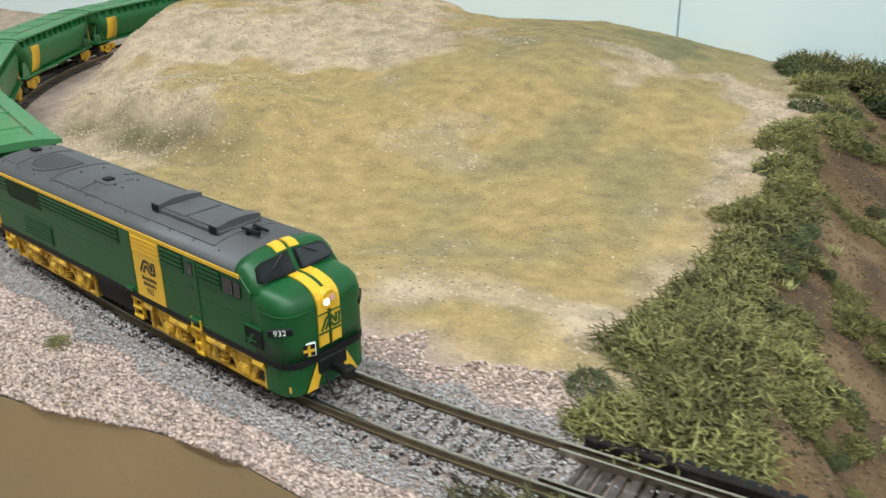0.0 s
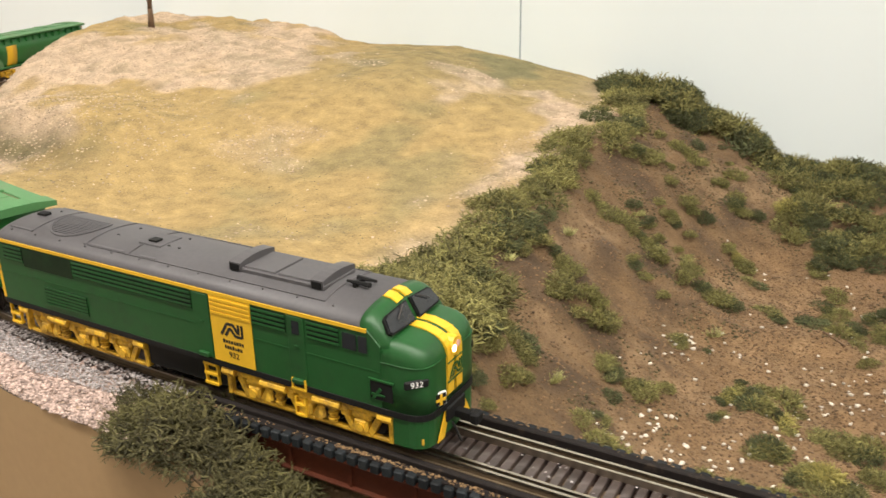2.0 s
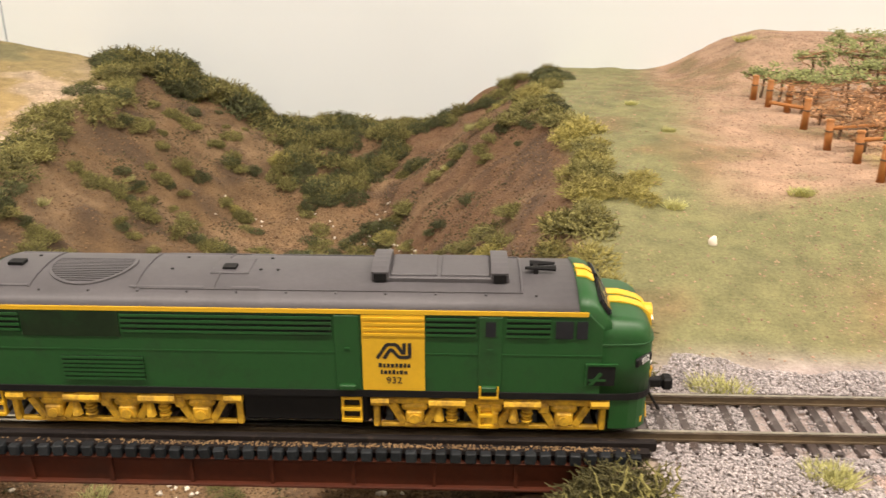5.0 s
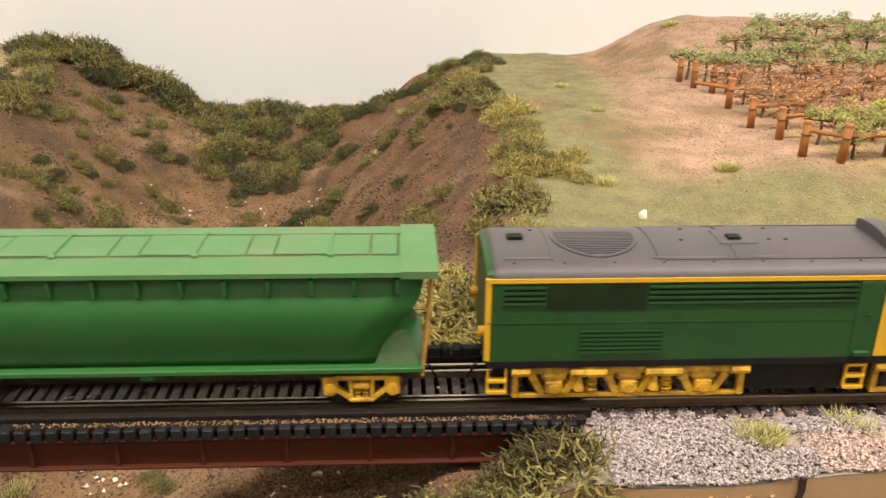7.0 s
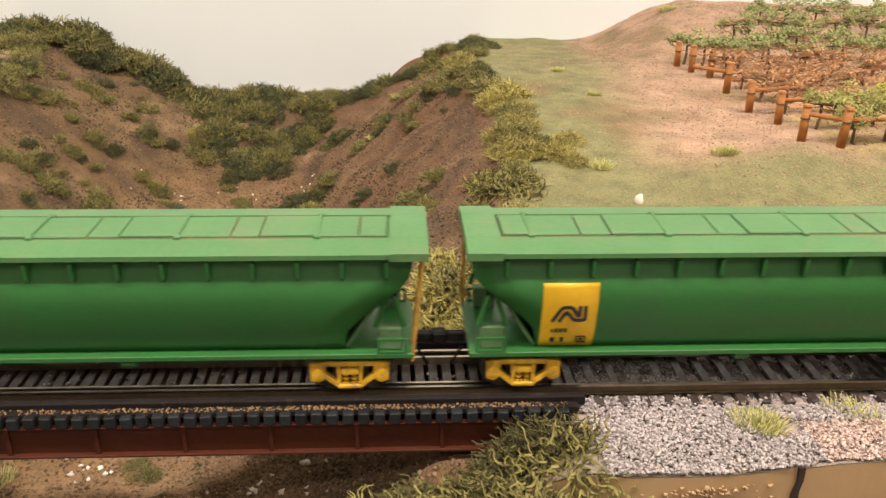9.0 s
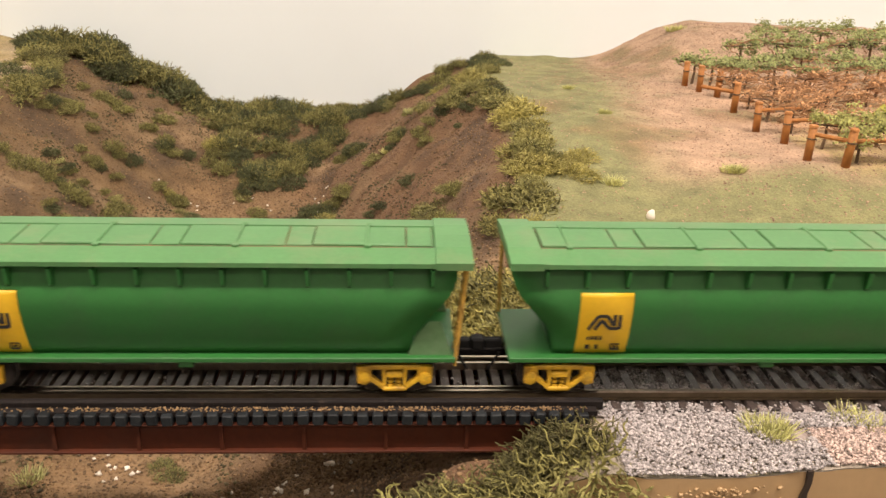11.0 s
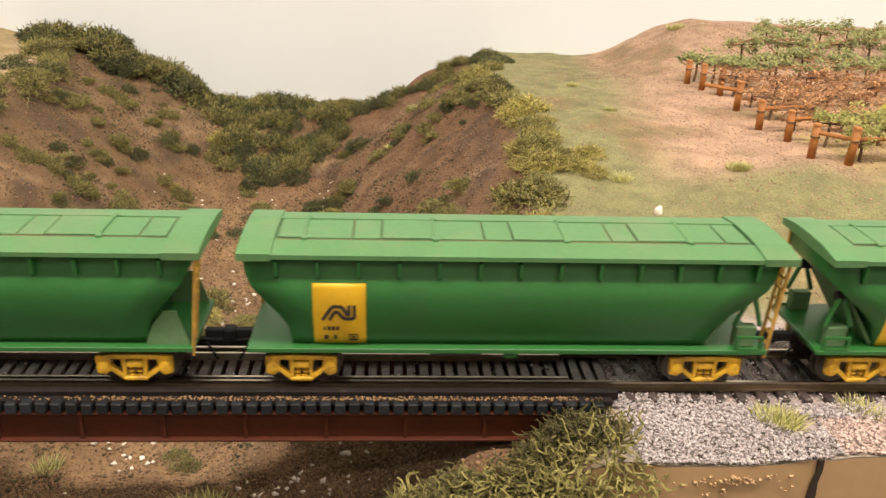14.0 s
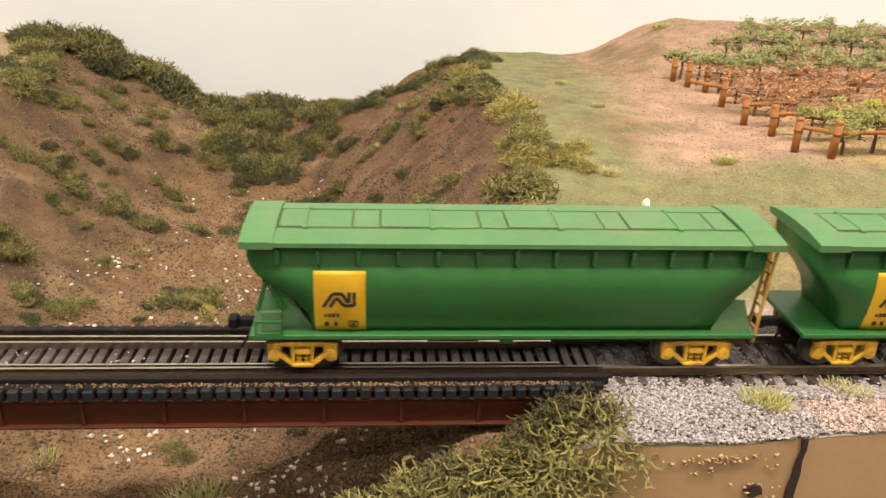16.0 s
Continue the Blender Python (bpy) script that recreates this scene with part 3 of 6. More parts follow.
def bogie(parent, name, x0, x1, axles, mat, long_frame):
    """A truck: side frames with boxes, springs and equaliser, wheels on axles."""
    b = new(name)
    b.parent = parent
    for side in (-1, 1):
        y = side * 0.0138
        bm = bmesh.new()
        if long_frame:
            add_box(bm, x0, x1, y - 0.0011, y + 0.0011, 0.0098, 0.0122, 0.0004)
            add_box(bm, x0 + 0.001, x1 - 0.001, y - 0.0007, y + 0.0007, 0.0028, 0.0040, 0.0002)
            for ax in axles:
                add_box(bm, ax - 0.0024, ax + 0.0024, y - 0.0016, y + 0.0016, 0.0042, 0.0082, 0.0006)
                add_rod(bm, (ax, y - 0.0022, 0.0060), (ax, y + 0.0022, 0.0060), 0.0014, 8)
                for k in (-1, 1):
                    add_box(bm, ax + k * 0.0044 - 0.0010, ax + k * 0.0044 + 0.0010, y - 0.0009, y + 0.0009, 0.0034, 0.0100, 0.0002, Matrix.Translation((ax + k * 0.0046, 0, 0.0067)) @ Matrix.Rotation(k * 0.5, 4, "Y") @ Matrix.Translation((-ax - k * 0.0046, 0, -0.0067)))
            mids = [(a + c) / 2 for a, c in zip(axles, axles[1:])]
            for mx in mids:
                for k in range(6):
                    add_rod(bm, (mx, y + side * 0.0006, 0.0046 + k * 0.0009), (mx, y + side * 0.0006, 0.0050 + k * 0.0009), 0.0017 if k % 2 else 0.0013, 8)
                add_box(bm, mx - 0.0055, mx + 0.0055, y - 0.0014, y + 0.0014, 0.0098, 0.0106, 0.0003)
                add_box(bm, mx - 0.003, mx + 0.003, y - 0.0012 + side * 0.0008, y + 0.0012 + side * 0.0008, 0.0116, 0.0130, 0.0004)
            for q, mx in enumerate(mids):
                add_rod(bm, (mx - 0.0060, y + side * 0.0018, 0.0108), (mx + 0.0035, y + side * 0.0018, 0.0108), 0.0013, 8)
                add_box(bm, mx + 0.0030, mx + 0.0058, y - 0.0016, y + 0.0016, 0.0078, 0.0102, 0.0005)
                add_rod(bm, (mx - 0.0034, y + side * 0.0014, 0.0100), (mx - 0.0034, y + side * 0.0014, 0.0056), 0.0006, 6, 0.0015)
            for ax in axles:
                add_box(bm, ax - 0.0034, ax + 0.0034, y - 0.0013, y + 0.0013, 0.0078, 0.0100, 0.0007)
                add_box(bm, ax - 0.0030, ax + 0.0030, y - 0.0010, y + 0.0010, 0.0026, 0.0044, 0.0005)
            for ex in (x0, x1):
                add_box(bm, ex - 0.0008, ex + 0.0008, y - 0.0012, y + 0.0012, 0.0030, 0.0120, 0.0003)
                add_rod(bm, (ex + (0.0035 if ex == x0 else -0.0035), y + side * 0.0016, 0.0112), (ex + (-0.0012 if ex == x0 else 0.0012), y + side * 0.0016, 0.0112), 0.0014, 8)
        else:
            mid = (x0 + x1) / 2
            hw = (x1 - x0) / 2
            def web(pts):
                tmp = plate([(px, y - 0.0008, pz) for px, pz in pts], (0, 0.0016, 0))
                me = bpy.data.meshes.new("tmp")
                tmp.to_mesh(me)
                tmp.free()
                bm.from_mesh(me)
                bpy.data.meshes.remove(me)
            # a bow-shaped casting: pedestals at the ends, a straight top chord, a bottom chord that dips to the spring plank
            for k in (-1, 1):
                def at(f):
                    return mid + k * hw * f
                web([(at(1.0), 0.0092), (at(0.62), 0.0096), (at(0.60), 0.0070), (at(0.66), 0.0048), (at(0.78), 0.0040), (at(0.98), 0.0046)])
                web([(at(0.64), 0.0052), (at(0.62), 0.0066), (at(0.30), 0.0040), (at(0.30), 0.0026)])
                web([(at(0.34), 0.0090), (at(0.24), 0.0090), (at(0.22), 0.0036), (at(0.30), 0.0036)])
                add_rod(bm, (at(0.80), y - 0.0014, 0.0066), (at(0.80), y + 0.0014, 0.0066), 0.0014, 8)
            add_box(bm, mid - hw * 0.32, mid + hw * 0.32, y - 0.0010, y + 0.0010, 0.0022, 0.0034, 0.0003)
            add_box(bm, mid - hw * 0.66, mid + hw * 0.66, y - 0.0009, y + 0.0009, 0.0084, 0.0097, 0.0003)
            for k in (-1, 1):
                for q in range(4):
                    add_rod(bm, (mid + k * 0.0010, y, 0.0034 + q * 0.0012), (mid + k * 0.0010, y, 0.0040 + q * 0.0012), 0.0008, 6)
            add_box(bm, mid - 0.0022, mid + 0.0022, y - 0.0011, y + 0.0011, 0.0062, 0.0078, 0.0003)
        part("side_frame", bm, mat, b)
    r = 0.0056 if long_frame else 0.0052
    for ax in axles:
        w = part("axle", rod((ax, -0.0105, r), (ax, 0.0105, r), 0.0011, 8), BLACK, b)
        for side in (-1, 1):
            bm = rod((ax, side * 0.0078, r), (ax, side * 0.0100, r), r, 20)
            add_rod(bm, (ax, side * 0.0072, r), (ax, side * 0.0078, r), r + 0.0006, 20)
            part("wheel", bm, STEEL, w, "steel wheel")
    part("bolster", box(min(axles), max(axles), -0.011, 0.011, 0.0075, 0.0098), BLACK, b)
    return b


def coupler(parent, x, way):
    c = part("coupler", box(min(x, x + way * 0.005), max(x, x + way * 0.005), -0.0012, 0.0012, 0.0082, 0.0108, 0.0003), BLACK, parent, "black knuckle coupler")
    a = x + way * 0.005
    part("knuckle", box(min(a, a + way * 0.0028), max(a, a + way * 0.0028), -0.0022, 0.0018, 0.0078, 0.0114, 0.0006), BLACK, c)
    h = part("hose", rod((x + way * 0.001, -0.004, 0.0085), (x + way * 0.004, -0.0045, 0.0035), 0.0004, 6), BLACK, parent)
    return c


def locomotive():
    L = thing("diesel_locomotive", "green and yellow streamlined model diesel locomotive with grey roof", "locomotive")
    R0, W, Z0, ZS = -0.1005, 0.0163, 0.0145, 0.0372
    # sides and rear
    body = part("body", loft([ring(x, W, Z0, zt, 0.0004) for x, zt in ((R0, ZS), (-0.05, ZS), (0.0, ZS), (0.0560, ZS), (0.0602, 0.0330))]), GREEN, L)
    # roof
    def roof_ring(x, s=1.0, drop=0.0):
        pts = [(x, -W, ZS - 0.0004)]
        for i in range(15):
            a = math.pi * i / 14
            pts.append((x, -W * s * math.cos(a), ZS + (0.0047 - drop) * math.sin(a)))
        pts.append((x, W, ZS - 0.0004))
        return pts
    roof = part("roof", loft([roof_ring(R0 + 0.001, 0.98, 0.0006), roof_ring(R0 + 0.003), roof_ring(0.0), roof_ring(0.0540)]), ROOF_GREY, L, "weathered grey roof", True)
    part("rear_dome", loft([roof_ring(R0 - 0.0004, 0.93, 0.0018), roof_ring(R0 + 0.0012, 0.985, 0.0004)]), GREEN, L)
    # cab front over the windscreen, sloping to the nose
    def cab_ring(x, zt, w):
        pts = [(x, -w, 0.030)]
        for i in range(15):
            a = math.pi * i / 14
            pts.append((x, -w * math.cos(a), ZS - 0.004 + (zt - ZS + 0.004) * max(math.sin(a), 0) ** 0.36))
        pts.append((x, w, 0.030))
        return pts
    cab = part("cab", loft([cab_ring(0.0539, ZS + 0.0048, W), cab_ring(0.0566, ZS + 0.0045, W * 0.995), cab_ring(0.0586, ZS + 0.0034, W * 0.985), cab_ring(0.0623, ZS - 0.0028, W * 0.955)]), GREEN, L, "green cab front", True)
    # nose
    def nose_ring(x, w, zt, zb):
        return ring(x, w, zb, zt, 0.0045, 0.0004)
    nose = part("nose", loft([nose_ring(0.0590, W, 0.0348, Z0), nose_ring(0.0640, W * 0.995, 0.0346, Z0), nose_ring(0.0680, W * 0.978, 0.0342, Z0), nose_ring(0.0703, W * 0.945, 0.0335, Z0),
                              nose_ring(0.0719, W * 0.885, 0.0325, Z0), nose_ring(0.0729, W * 0.81, 0.0312, Z0), nose_ring(0.0735, W * 0.70, 0.0299, Z0), nose_ring(0.0738, W * 0.56, 0.0287, Z0)]), GREEN, L, "rounded green nose", True)
    part("nose_lip", loft([ring(x, w + 0.0002, 0.0283, 0.0287, 0.0001) for x, w in ((0.0602, W), (0.068, W * 0.978), (0.0703, W * 0.945), (0.0719, W * 0.885), (0.0730, W * 0.81), (0.0738, W * 0.69), (0.0740, W * 0.54))]), GREEN, nose)
    # black band and pilot
    part("sill_band", loft([ring(x, w + 0.0002, 0.0128, 0.0147, 0.0001) for x, w in ((R0, W), (0.060, W), (0.068, W * 0.978), (0.0703, W * 0.945), (0.0719, W * 0.885), (0.0730, W * 0.81), (0.0740, W * 0.69), (0.0743, W * 0.54))]), BLACK, L, "black sill band")
    part("pilot", loft([ring(x, w, 0.0042, 0.0129, 0.0003) for x, w in ((0.0632, W * 0.97), (0.068, W * 0.965), (0.0703, W * 0.935), (0.0719, W * 0.87), (0.0729, W * 0.79), (0.0734, W * 0.66))]), GREEN, L, "green pilot skirt")
    for side in (-1, 1):
        pts = [(0.0738, side * 0.0025, 0.0128), (0.0738, side * 0.0052, 0.0128), (0.0738, side * 0.0100, 0.0044), (0.0738, side * 0.0062, 0.0044)]
        part("chevron", plate(pts, (0.0003, 0, 0)), YELLOW, L, "yellow warning stripe")
        part("buffer_step", box(0.0690, 0.0720, side * 0.0135 - 0.001, side * 0.0135 + 0.001, 0.0052, 0.0075, 0.0003), BOGIE_YELLOW, L)
    part("buffer_beam", box(0.0730, 0.0748, -0.0055, 0.0055, 0.0085, 0.0130, 0.0004), BLACK, L)
    part("underframe", box(R0 + 0.002, 0.062, -0.0125, 0.0125, 0.0098, 0.0131), BLACK, L)
    tank = part("fuel_tank", box(-0.0325, 0.0015, -0.0145, 0.0145, 0.0040, 0.0129, 0.001), BLACK, L, "black fuel tank")
    part("waist_line", box(R0, 0.060, -W - 0.00015, W + 0.00015, 0.0252, 0.0255), GREEN, body)
    # yellow roof-edge stripe
    for side in (-1, 1):
        y = side * (W + 0.0001)
        part("edge_stripe", box(R0, 0.0562, y - 0.0002, y + 0.0002, 0.0362, 0.0373), YELLOW, L, "yellow stripe below the roof edge")
        # yellow panel
        p = part("panel", box(0.0, 0.0158, y - 0.00016, y + 0.00016, 0.0149, 0.0360), YELLOW, L, "yellow side panel with the operator's mark")
        if side < 0:
            ys = -W - 0.0003
            logo(p, 0.0079, 0.0262, 0.0092, 0.0044, ys, BLACK_INK)
            for k, (w, z) in enumerate(((0.0076, 0.0220), (0.0066, 0.0201))):
                x = 0.0079 - w / 2
                rng = random.Random(k)
                while x < 0.0079 + w / 2:
                    ww = rng.uniform(0.0005, 0.0009)
                    part("lettering", box(x, x + ww, ys - 0.00006, ys, z - 0.0005, z + rng.uniform(0.0004, 0.0008)), BLACK_INK, p)
                    x += ww + 0.0003
            number(p, "932", 0.0026, Matrix.Translation((0.0080, ys - 0.0001, 0.0178)) @ Matrix.Rotation(math.pi / 2, 4, "X"), BLACK_INK)
        # louvre bands: black and dark ochre strips paint the shade between the slats
        for a, b, m in ((R0 + 0.004, -0.0862, GREEN), (-0.0605, -0.0075, GREEN), (0.0003, 0.0155, YELLOW), (0.0162, 0.0285, GREEN), (0.0362, 0.0470, GREEN)):
            lv = part("louvre_band", box(a, b, y - 0.0001, y + 0.0001, 0.0300, 0.0356), BLACK if m is GREEN else OCHRE, L, "dark strip painting the shade between louvre slats")
            for k in range(4):
                z = 0.0303 + k * 0.00145
                part("slat", box(a, b, y - 0.0004, y + 0.0004, z, z + 0.0007), m, lv)
        part("soot_panel", box(-0.0858, -0.0610, y - 0.00014, y + 0.00014, 0.0290, 0.0358), SOOT, L, "soot-darkened side panel")
        # another dark strip puts shade behind the lower slats
        lv = part("lower_louvre", box(-0.0770, -0.0560, y - 0.0001, y + 0.0001, 0.0165, 0.0235), BLACK, L, "dark strip painting the shade between lower body slats")
        for k in range(6):
            part("slat", box(-0.0770, -0.0560, y - 0.0004, y + 0.0004, 0.0167 + k * 0.0012, 0.0174 + k * 0.0012), GREEN, lv)
        for a, b in ((-0.0068, -0.0006), (0.0293, 0.0352)):
            d = part("door", box(a, b, y - 0.0002, y + 0.0002, 0.0152, 0.0357, 0.0001), GREEN, L)
            part("door_handle", box((a + b) / 2 - 0.0006, (a + b) / 2 + 0.0006, y - 0.0006, y + 0.0006, 0.0265, 0.0270), GREEN, d)
            part("step", box(a + 0.0008, b - 0.0012, y - 0.0012, y + 0.0012, 0.0152, 0.0166, 0.0002), GREEN, d)
        part("door_window", box(0.0310, 0.0335, y - 0.0004, y + 0.0004, 0.0305, 0.0345), GLASS_DARK, L)
        part("frame_step", box(0.0295, 0.0345, y - 0.0008, y + 0.0004 * side + 0.0004, 0.0130, 0.0136), YELLOW, L)
        for px in (0.0296, 0.0341):
            part("step_post", box(px, px + 0.0005, y - 0.0006, y + 0.0006, 0.0130, 0.0165), YELLOW, L)
        for a, b in ((0.0483, 0.0527), (0.0535, 0.0562)):
            part("cab_side_window", box(a, b, y - 0.0003, y + 0.0003, 0.0302, 0.0348), GLASS_DARK, L, "dark cab side window")
        # recess with grab steps by the nose
        rc = part("step_recess", box(0.0568, 0.0638, y - 0.00025, y + 0.00025, 0.0172, 0.0228), BLACK, L)
        part("recess_frame", box(0.0563, 0.0643, y - 0.0005, y + 0.0005, 0.0228, 0.0233), GREEN, rc)
        part("recess_frame", box(0.0563, 0.0568, y - 0.0005, y + 0.0005, 0.0170, 0.0230), GREEN, rc)
        part("recess_frame", plate([(0.0572, y, 0.0174), (0.0582, y, 0.0174), (0.0606, y, 0.0205), (0.0598, y, 0.0210)], (0, side * 0.0005, 0)), GREEN, rc)
        part("recess_frame", box(0.0572, 0.0615, y - 0.0005, y + 0.0005, 0.0185, 0.0190), GREEN, rc)
        # number board on the nose's corner
        nb = part("number_board", box(-0.0033, 0.0033, -0.0005, 0.0005, -0.0012, 0.0012, 0.0004), BLACK, L, "black number board")
        nb.matrix_basis = pose(0.0708, side * 0.0154, 0.0243) @ Matrix.Rotation(math.radians(48 * -side if side > 0 else 48), 4, "Z")
        if side < 0:
            number(nb, "932", 0.0023, Matrix.Translation((0, -0.0006, 0)) @ Matrix.Rotation(math.pi / 2, 4, "X"), WHITE_INK)
        part("ladder_rail", box(-0.0060, -0.0054, side * 0.0152 - 0.0005, side * 0.0152 + 0.0005, 0.0050, 0.0130), YELLOW, L)
        part("ladder_rail", box(-0.0012, -0.0006, side * 0.0152 - 0.0005, side * 0.0152 + 0.0005, 0.0050, 0.0130), YELLOW, L)
        for k in range(3):
            part("ladder_rung", box(-0.0060, -0.0006, side * 0.0152 - 0.0009, side * 0.0152 + 0.0009, 0.0050 + k * 0.0033, 0.0058 + k * 0.0033), YELLOW, L)
        for k in range(2):
            part("ladder_rung", box(R0 + 0.0005, R0 + 0.0055, side * 0.0152 - 0.0009, side * 0.0152 + 0.0009, 0.0050 + k * 0.0033, 0.0058 + k * 0.0033), YELLOW, L)
        for px in (R0 + 0.0003, R0 + 0.0050):
            part("ladder_rail", box(px, px + 0.0006, side * 0.0152 - 0.0005, side * 0.0152 + 0.0005, 0.0050, 0.0130), YELLOW, L)
        part("rear_edge", box(R0 - 0.0006, R0 + 0.0008, side * (W - 0.0005) - 0.0006, side * (W - 0.0005) + 0.0006, 0.0149, 0.0372), YELLOW, L, "yellow rear corner edge")
        part("rear_lamp", rod((R0 - 0.002, side * 0.0125, 0.0215), (R0, side * 0.0125, 0.0215), 0.0014, 10), BOGIE_YELLOW, L)
        for fx in (0.0315, ):
            part("bogie_step", box(fx - 0.0018, fx + 0.0018, side * 0.0158 - 0.0007, side * 0.0158 + 0.0007, 0.0040, 0.0048), YELLOW, L)
            part("bogie_step", box(fx - 0.0018, fx + 0.0018, side * 0.0158 - 0.0007, side * 0.0158 + 0.0007, 0.0072, 0.0080), YELLOW, L)
            part("bogie_step", box(fx - 0.0020, fx - 0.0014, side * 0.0158 - 0.0005, side * 0.0158 + 0.0005, 0.0040, 0.0100), YELLOW, L)
            part("bogie_step", box(fx + 0.0014, fx + 0.0020, side * 0.0158 - 0.0005, side * 0.0158 + 0.0005, 0.0040, 0.0100), YELLOW, L)
        # windscreen pane and its frame on the slope
        top, bot = Vector((0.0589, 0, 0.0403)), Vector((0.0619, 0, 0.0351))
        def wp(yy, f, lift):
            q = top.lerp(bot, f) + Vector((0.0008, 0, 0.0006)) * lift
            sag = 0.0012 * (abs(yy) / W) ** 2
            return (q.x - sag * 0.5, yy, q.z - sag * 0.9 * (1 - f))
        pane = [wp(side * 0.0016, 0.08, 0.2), wp(side * 0.0108, 0.14, 0.1), wp(side * 0.0122, 0.24, 0.1), wp(side * 0.0134, 0.86, 0.4), wp(side * 0.0124, 0.97, 0.4), wp(side * 0.0016, 1.0, 0.3)]
        part("windscreen_frame", plate([wp(side * 0.0011, 0.01, 0.0), wp(side * 0.0113, 0.06, -0.1), wp(side * 0.0128, 0.19, -0.1), wp(side * 0.0140, 0.90, 0.2), wp(side * 0.0128, 1.05, 0.2), wp(side * 0.0011, 1.08, 0.1)], (0.0006, 0, 0.0005)), BLACK, cab)
        part("windscreen", plate(pane, (0.0007, 0, 0.0006)), GLASS_DARK, cab, "dark windscreen pane")
        part("wiper", rod(wp(side * 0.004, 0.1, 1.6), wp(side * 0.0085, 0.55, 1.6), 0.00018, 5), STEEL, cab, "thin steel wiper")
    # yellow stripes over the nose and the cab brow
    for side in (-1, 1):
        a, b = side * 0.0007, side * 0.0042
        prof = [(0.0619, 0.0350), (0.0660, 0.0350), (0.0690, 0.0343), (0.0713, 0.0335), (0.0731, 0.0322), (0.0741, 0.0306), (0.0744, 0.0290), (0.0744, 0.0165)]
        bm = bmesh.new()
        rows_ = [(bm.verts.new((x, a, z + 0.0002)), bm.verts.new((x, b, z + 0.0002)), bm.verts.new((x - 0.001, b, z - 0.001)), bm.verts.new((x - 0.001, a, z - 0.001))) for x, z in prof]
        for u, v in zip(rows_, rows_[1:]):
            for i in range(4):
                bm.faces.new((u[i], u[(i + 1) % 4], v[(i + 1) % 4], v[i]))
        part("nose_stripe", bm, YELLOW, nose, "yellow stripe down the nose")
        bm = bmesh.new()
        rows_ = [(bm.verts.new((x, a, z)), bm.verts.new((x, b, z - 0.0003)), bm.verts.new((x - 0.0006, b, z - 0.001)), bm.verts.new((x - 0.0006, a, z - 0.001))) for x, z in ((0.0543, 0.0425), (0.0568, 0.0423), (0.0588, 0.0411))]
        for u, v in zip(rows_, rows_[1:]):
            for i in range(4):
                bm.faces.new((u[i], u[(i + 1) % 4], v[(i + 1) % 4], v[i]))
        part("brow_stripe", bm, YELLOW, cab, "yellow stripe on the cab brow")
    for z0, z1 in ((0.0262, 0.0265), (0.0204, 0.0208)):
        part("dark_bar", box(0.0744, 0.0747, -0.0046, 0.0046, z0, z1), GREEN, nose)
    nose_mark = new("nose_mark")
    nose_mark.parent = nose
    nose_mark.matrix_basis = pose(0.0746, 0, 0.0233, 0, 0, 90)
    logo(nose_mark, 0, 0, 0.0074, 0.0040, 0, GREEN)
    hl = part("headlight_case", rod((0.0715, 0, 0.0302), (0.0747, 0, 0.0300), 0.0028, 16), YELLOW, L, "round yellow headlight case")
    part("lens", rod((0.0745, -0.0011, 0.0296), (0.0750, -0.0011, 0.0296), 0.0010, 12), LAMP_GLOW, hl, "lit headlight lens")
    part("lens", rod((0.0745, 0.0010, 0.0304), (0.0750, 0.0010, 0.0304), 0.0010, 12), LAMP_GLASS, hl)
    sg = part("route_sign", box(-0.0003, 0.0004, -0.0022, 0.0022, -0.0021, 0.0021, 0.0002), WHITE_INK, L, "black and orange cross marker plate")
    part("sign_field", box(0.0003, 0.0006, -0.0018, 0.0018, -0.0017, 0.0017), BLACK, sg)
    part("sign_cross", box(0.0005, 0.0008, -0.0004, 0.0004, -0.0016, 0.0016), YELLOW, sg)
    part("sign_cross", box(0.0005, 0.0008, -0.0017, 0.0017, -0.0004, 0.0004), YELLOW, sg)
    sg.matrix_basis = pose(0.0738, -0.0082, 0.0173, 0, 0, -24)
    # roof gear
    def zr(y):
        return ZS + 0.0047 * (max(0.0, 1 - (y / W) ** 2)) ** 0.5
    hatch = part("roof_hatch", box(0.0035, 0.0370, -0.0080, 0.0080, 0.0395, 0.0426, 0.0003), ROOF_GREY, roof, "raised roof hatch")
    for hx in (0.0042, 0.0345):
        bm = loft([[(hx - 0.0022, y, 0.0415), (hx + 0.0022, y, 0.0415), (hx + 0.0022, y, 0.0449 - 14 * y * y), (hx - 0.0022, y, 0.0449 - 14 * y * y)] for y in (-0.0082, -0.0055, -0.0028, 0.0, 0.0028, 0.0055, 0.0082)])
        part("intake_cowl", bm, ROOF_GREY, roof, "grey intake cowl")
        part("cowl_mouth", box(hx - 0.0016, hx + 0.0016, -0.0086, -0.0080, 0.0416, 0.0436), BLACK, roof)
    part("hatch_panel", box(0.0068, 0.0186, -0.0070, 0.0070, 0.0424, 0.0431, 0.0002), ROOF_GREY, roof)
    part("hatch_panel", box(0.0196, 0.0320, -0.0070, 0.0070, 0.0424, 0.0431, 0.0002), ROOF_GREY, roof)
    arc = [math.pi - 0.32 + (math.pi + 0.64) * k / 35 for k in range(36)]
    fan = part("fan_grille", loft([[(-0.0720 + r * math.cos(u), r * math.sin(u), zr(r * math.sin(u)) + h) for u in arc] for r, h in ((0.0112, -0.0003), (0.0112, 0.0004), (0.0104, 0.0004), (0.0104, -0.0003))], False), ROOF_GREY, roof, "round radiator fan grille")
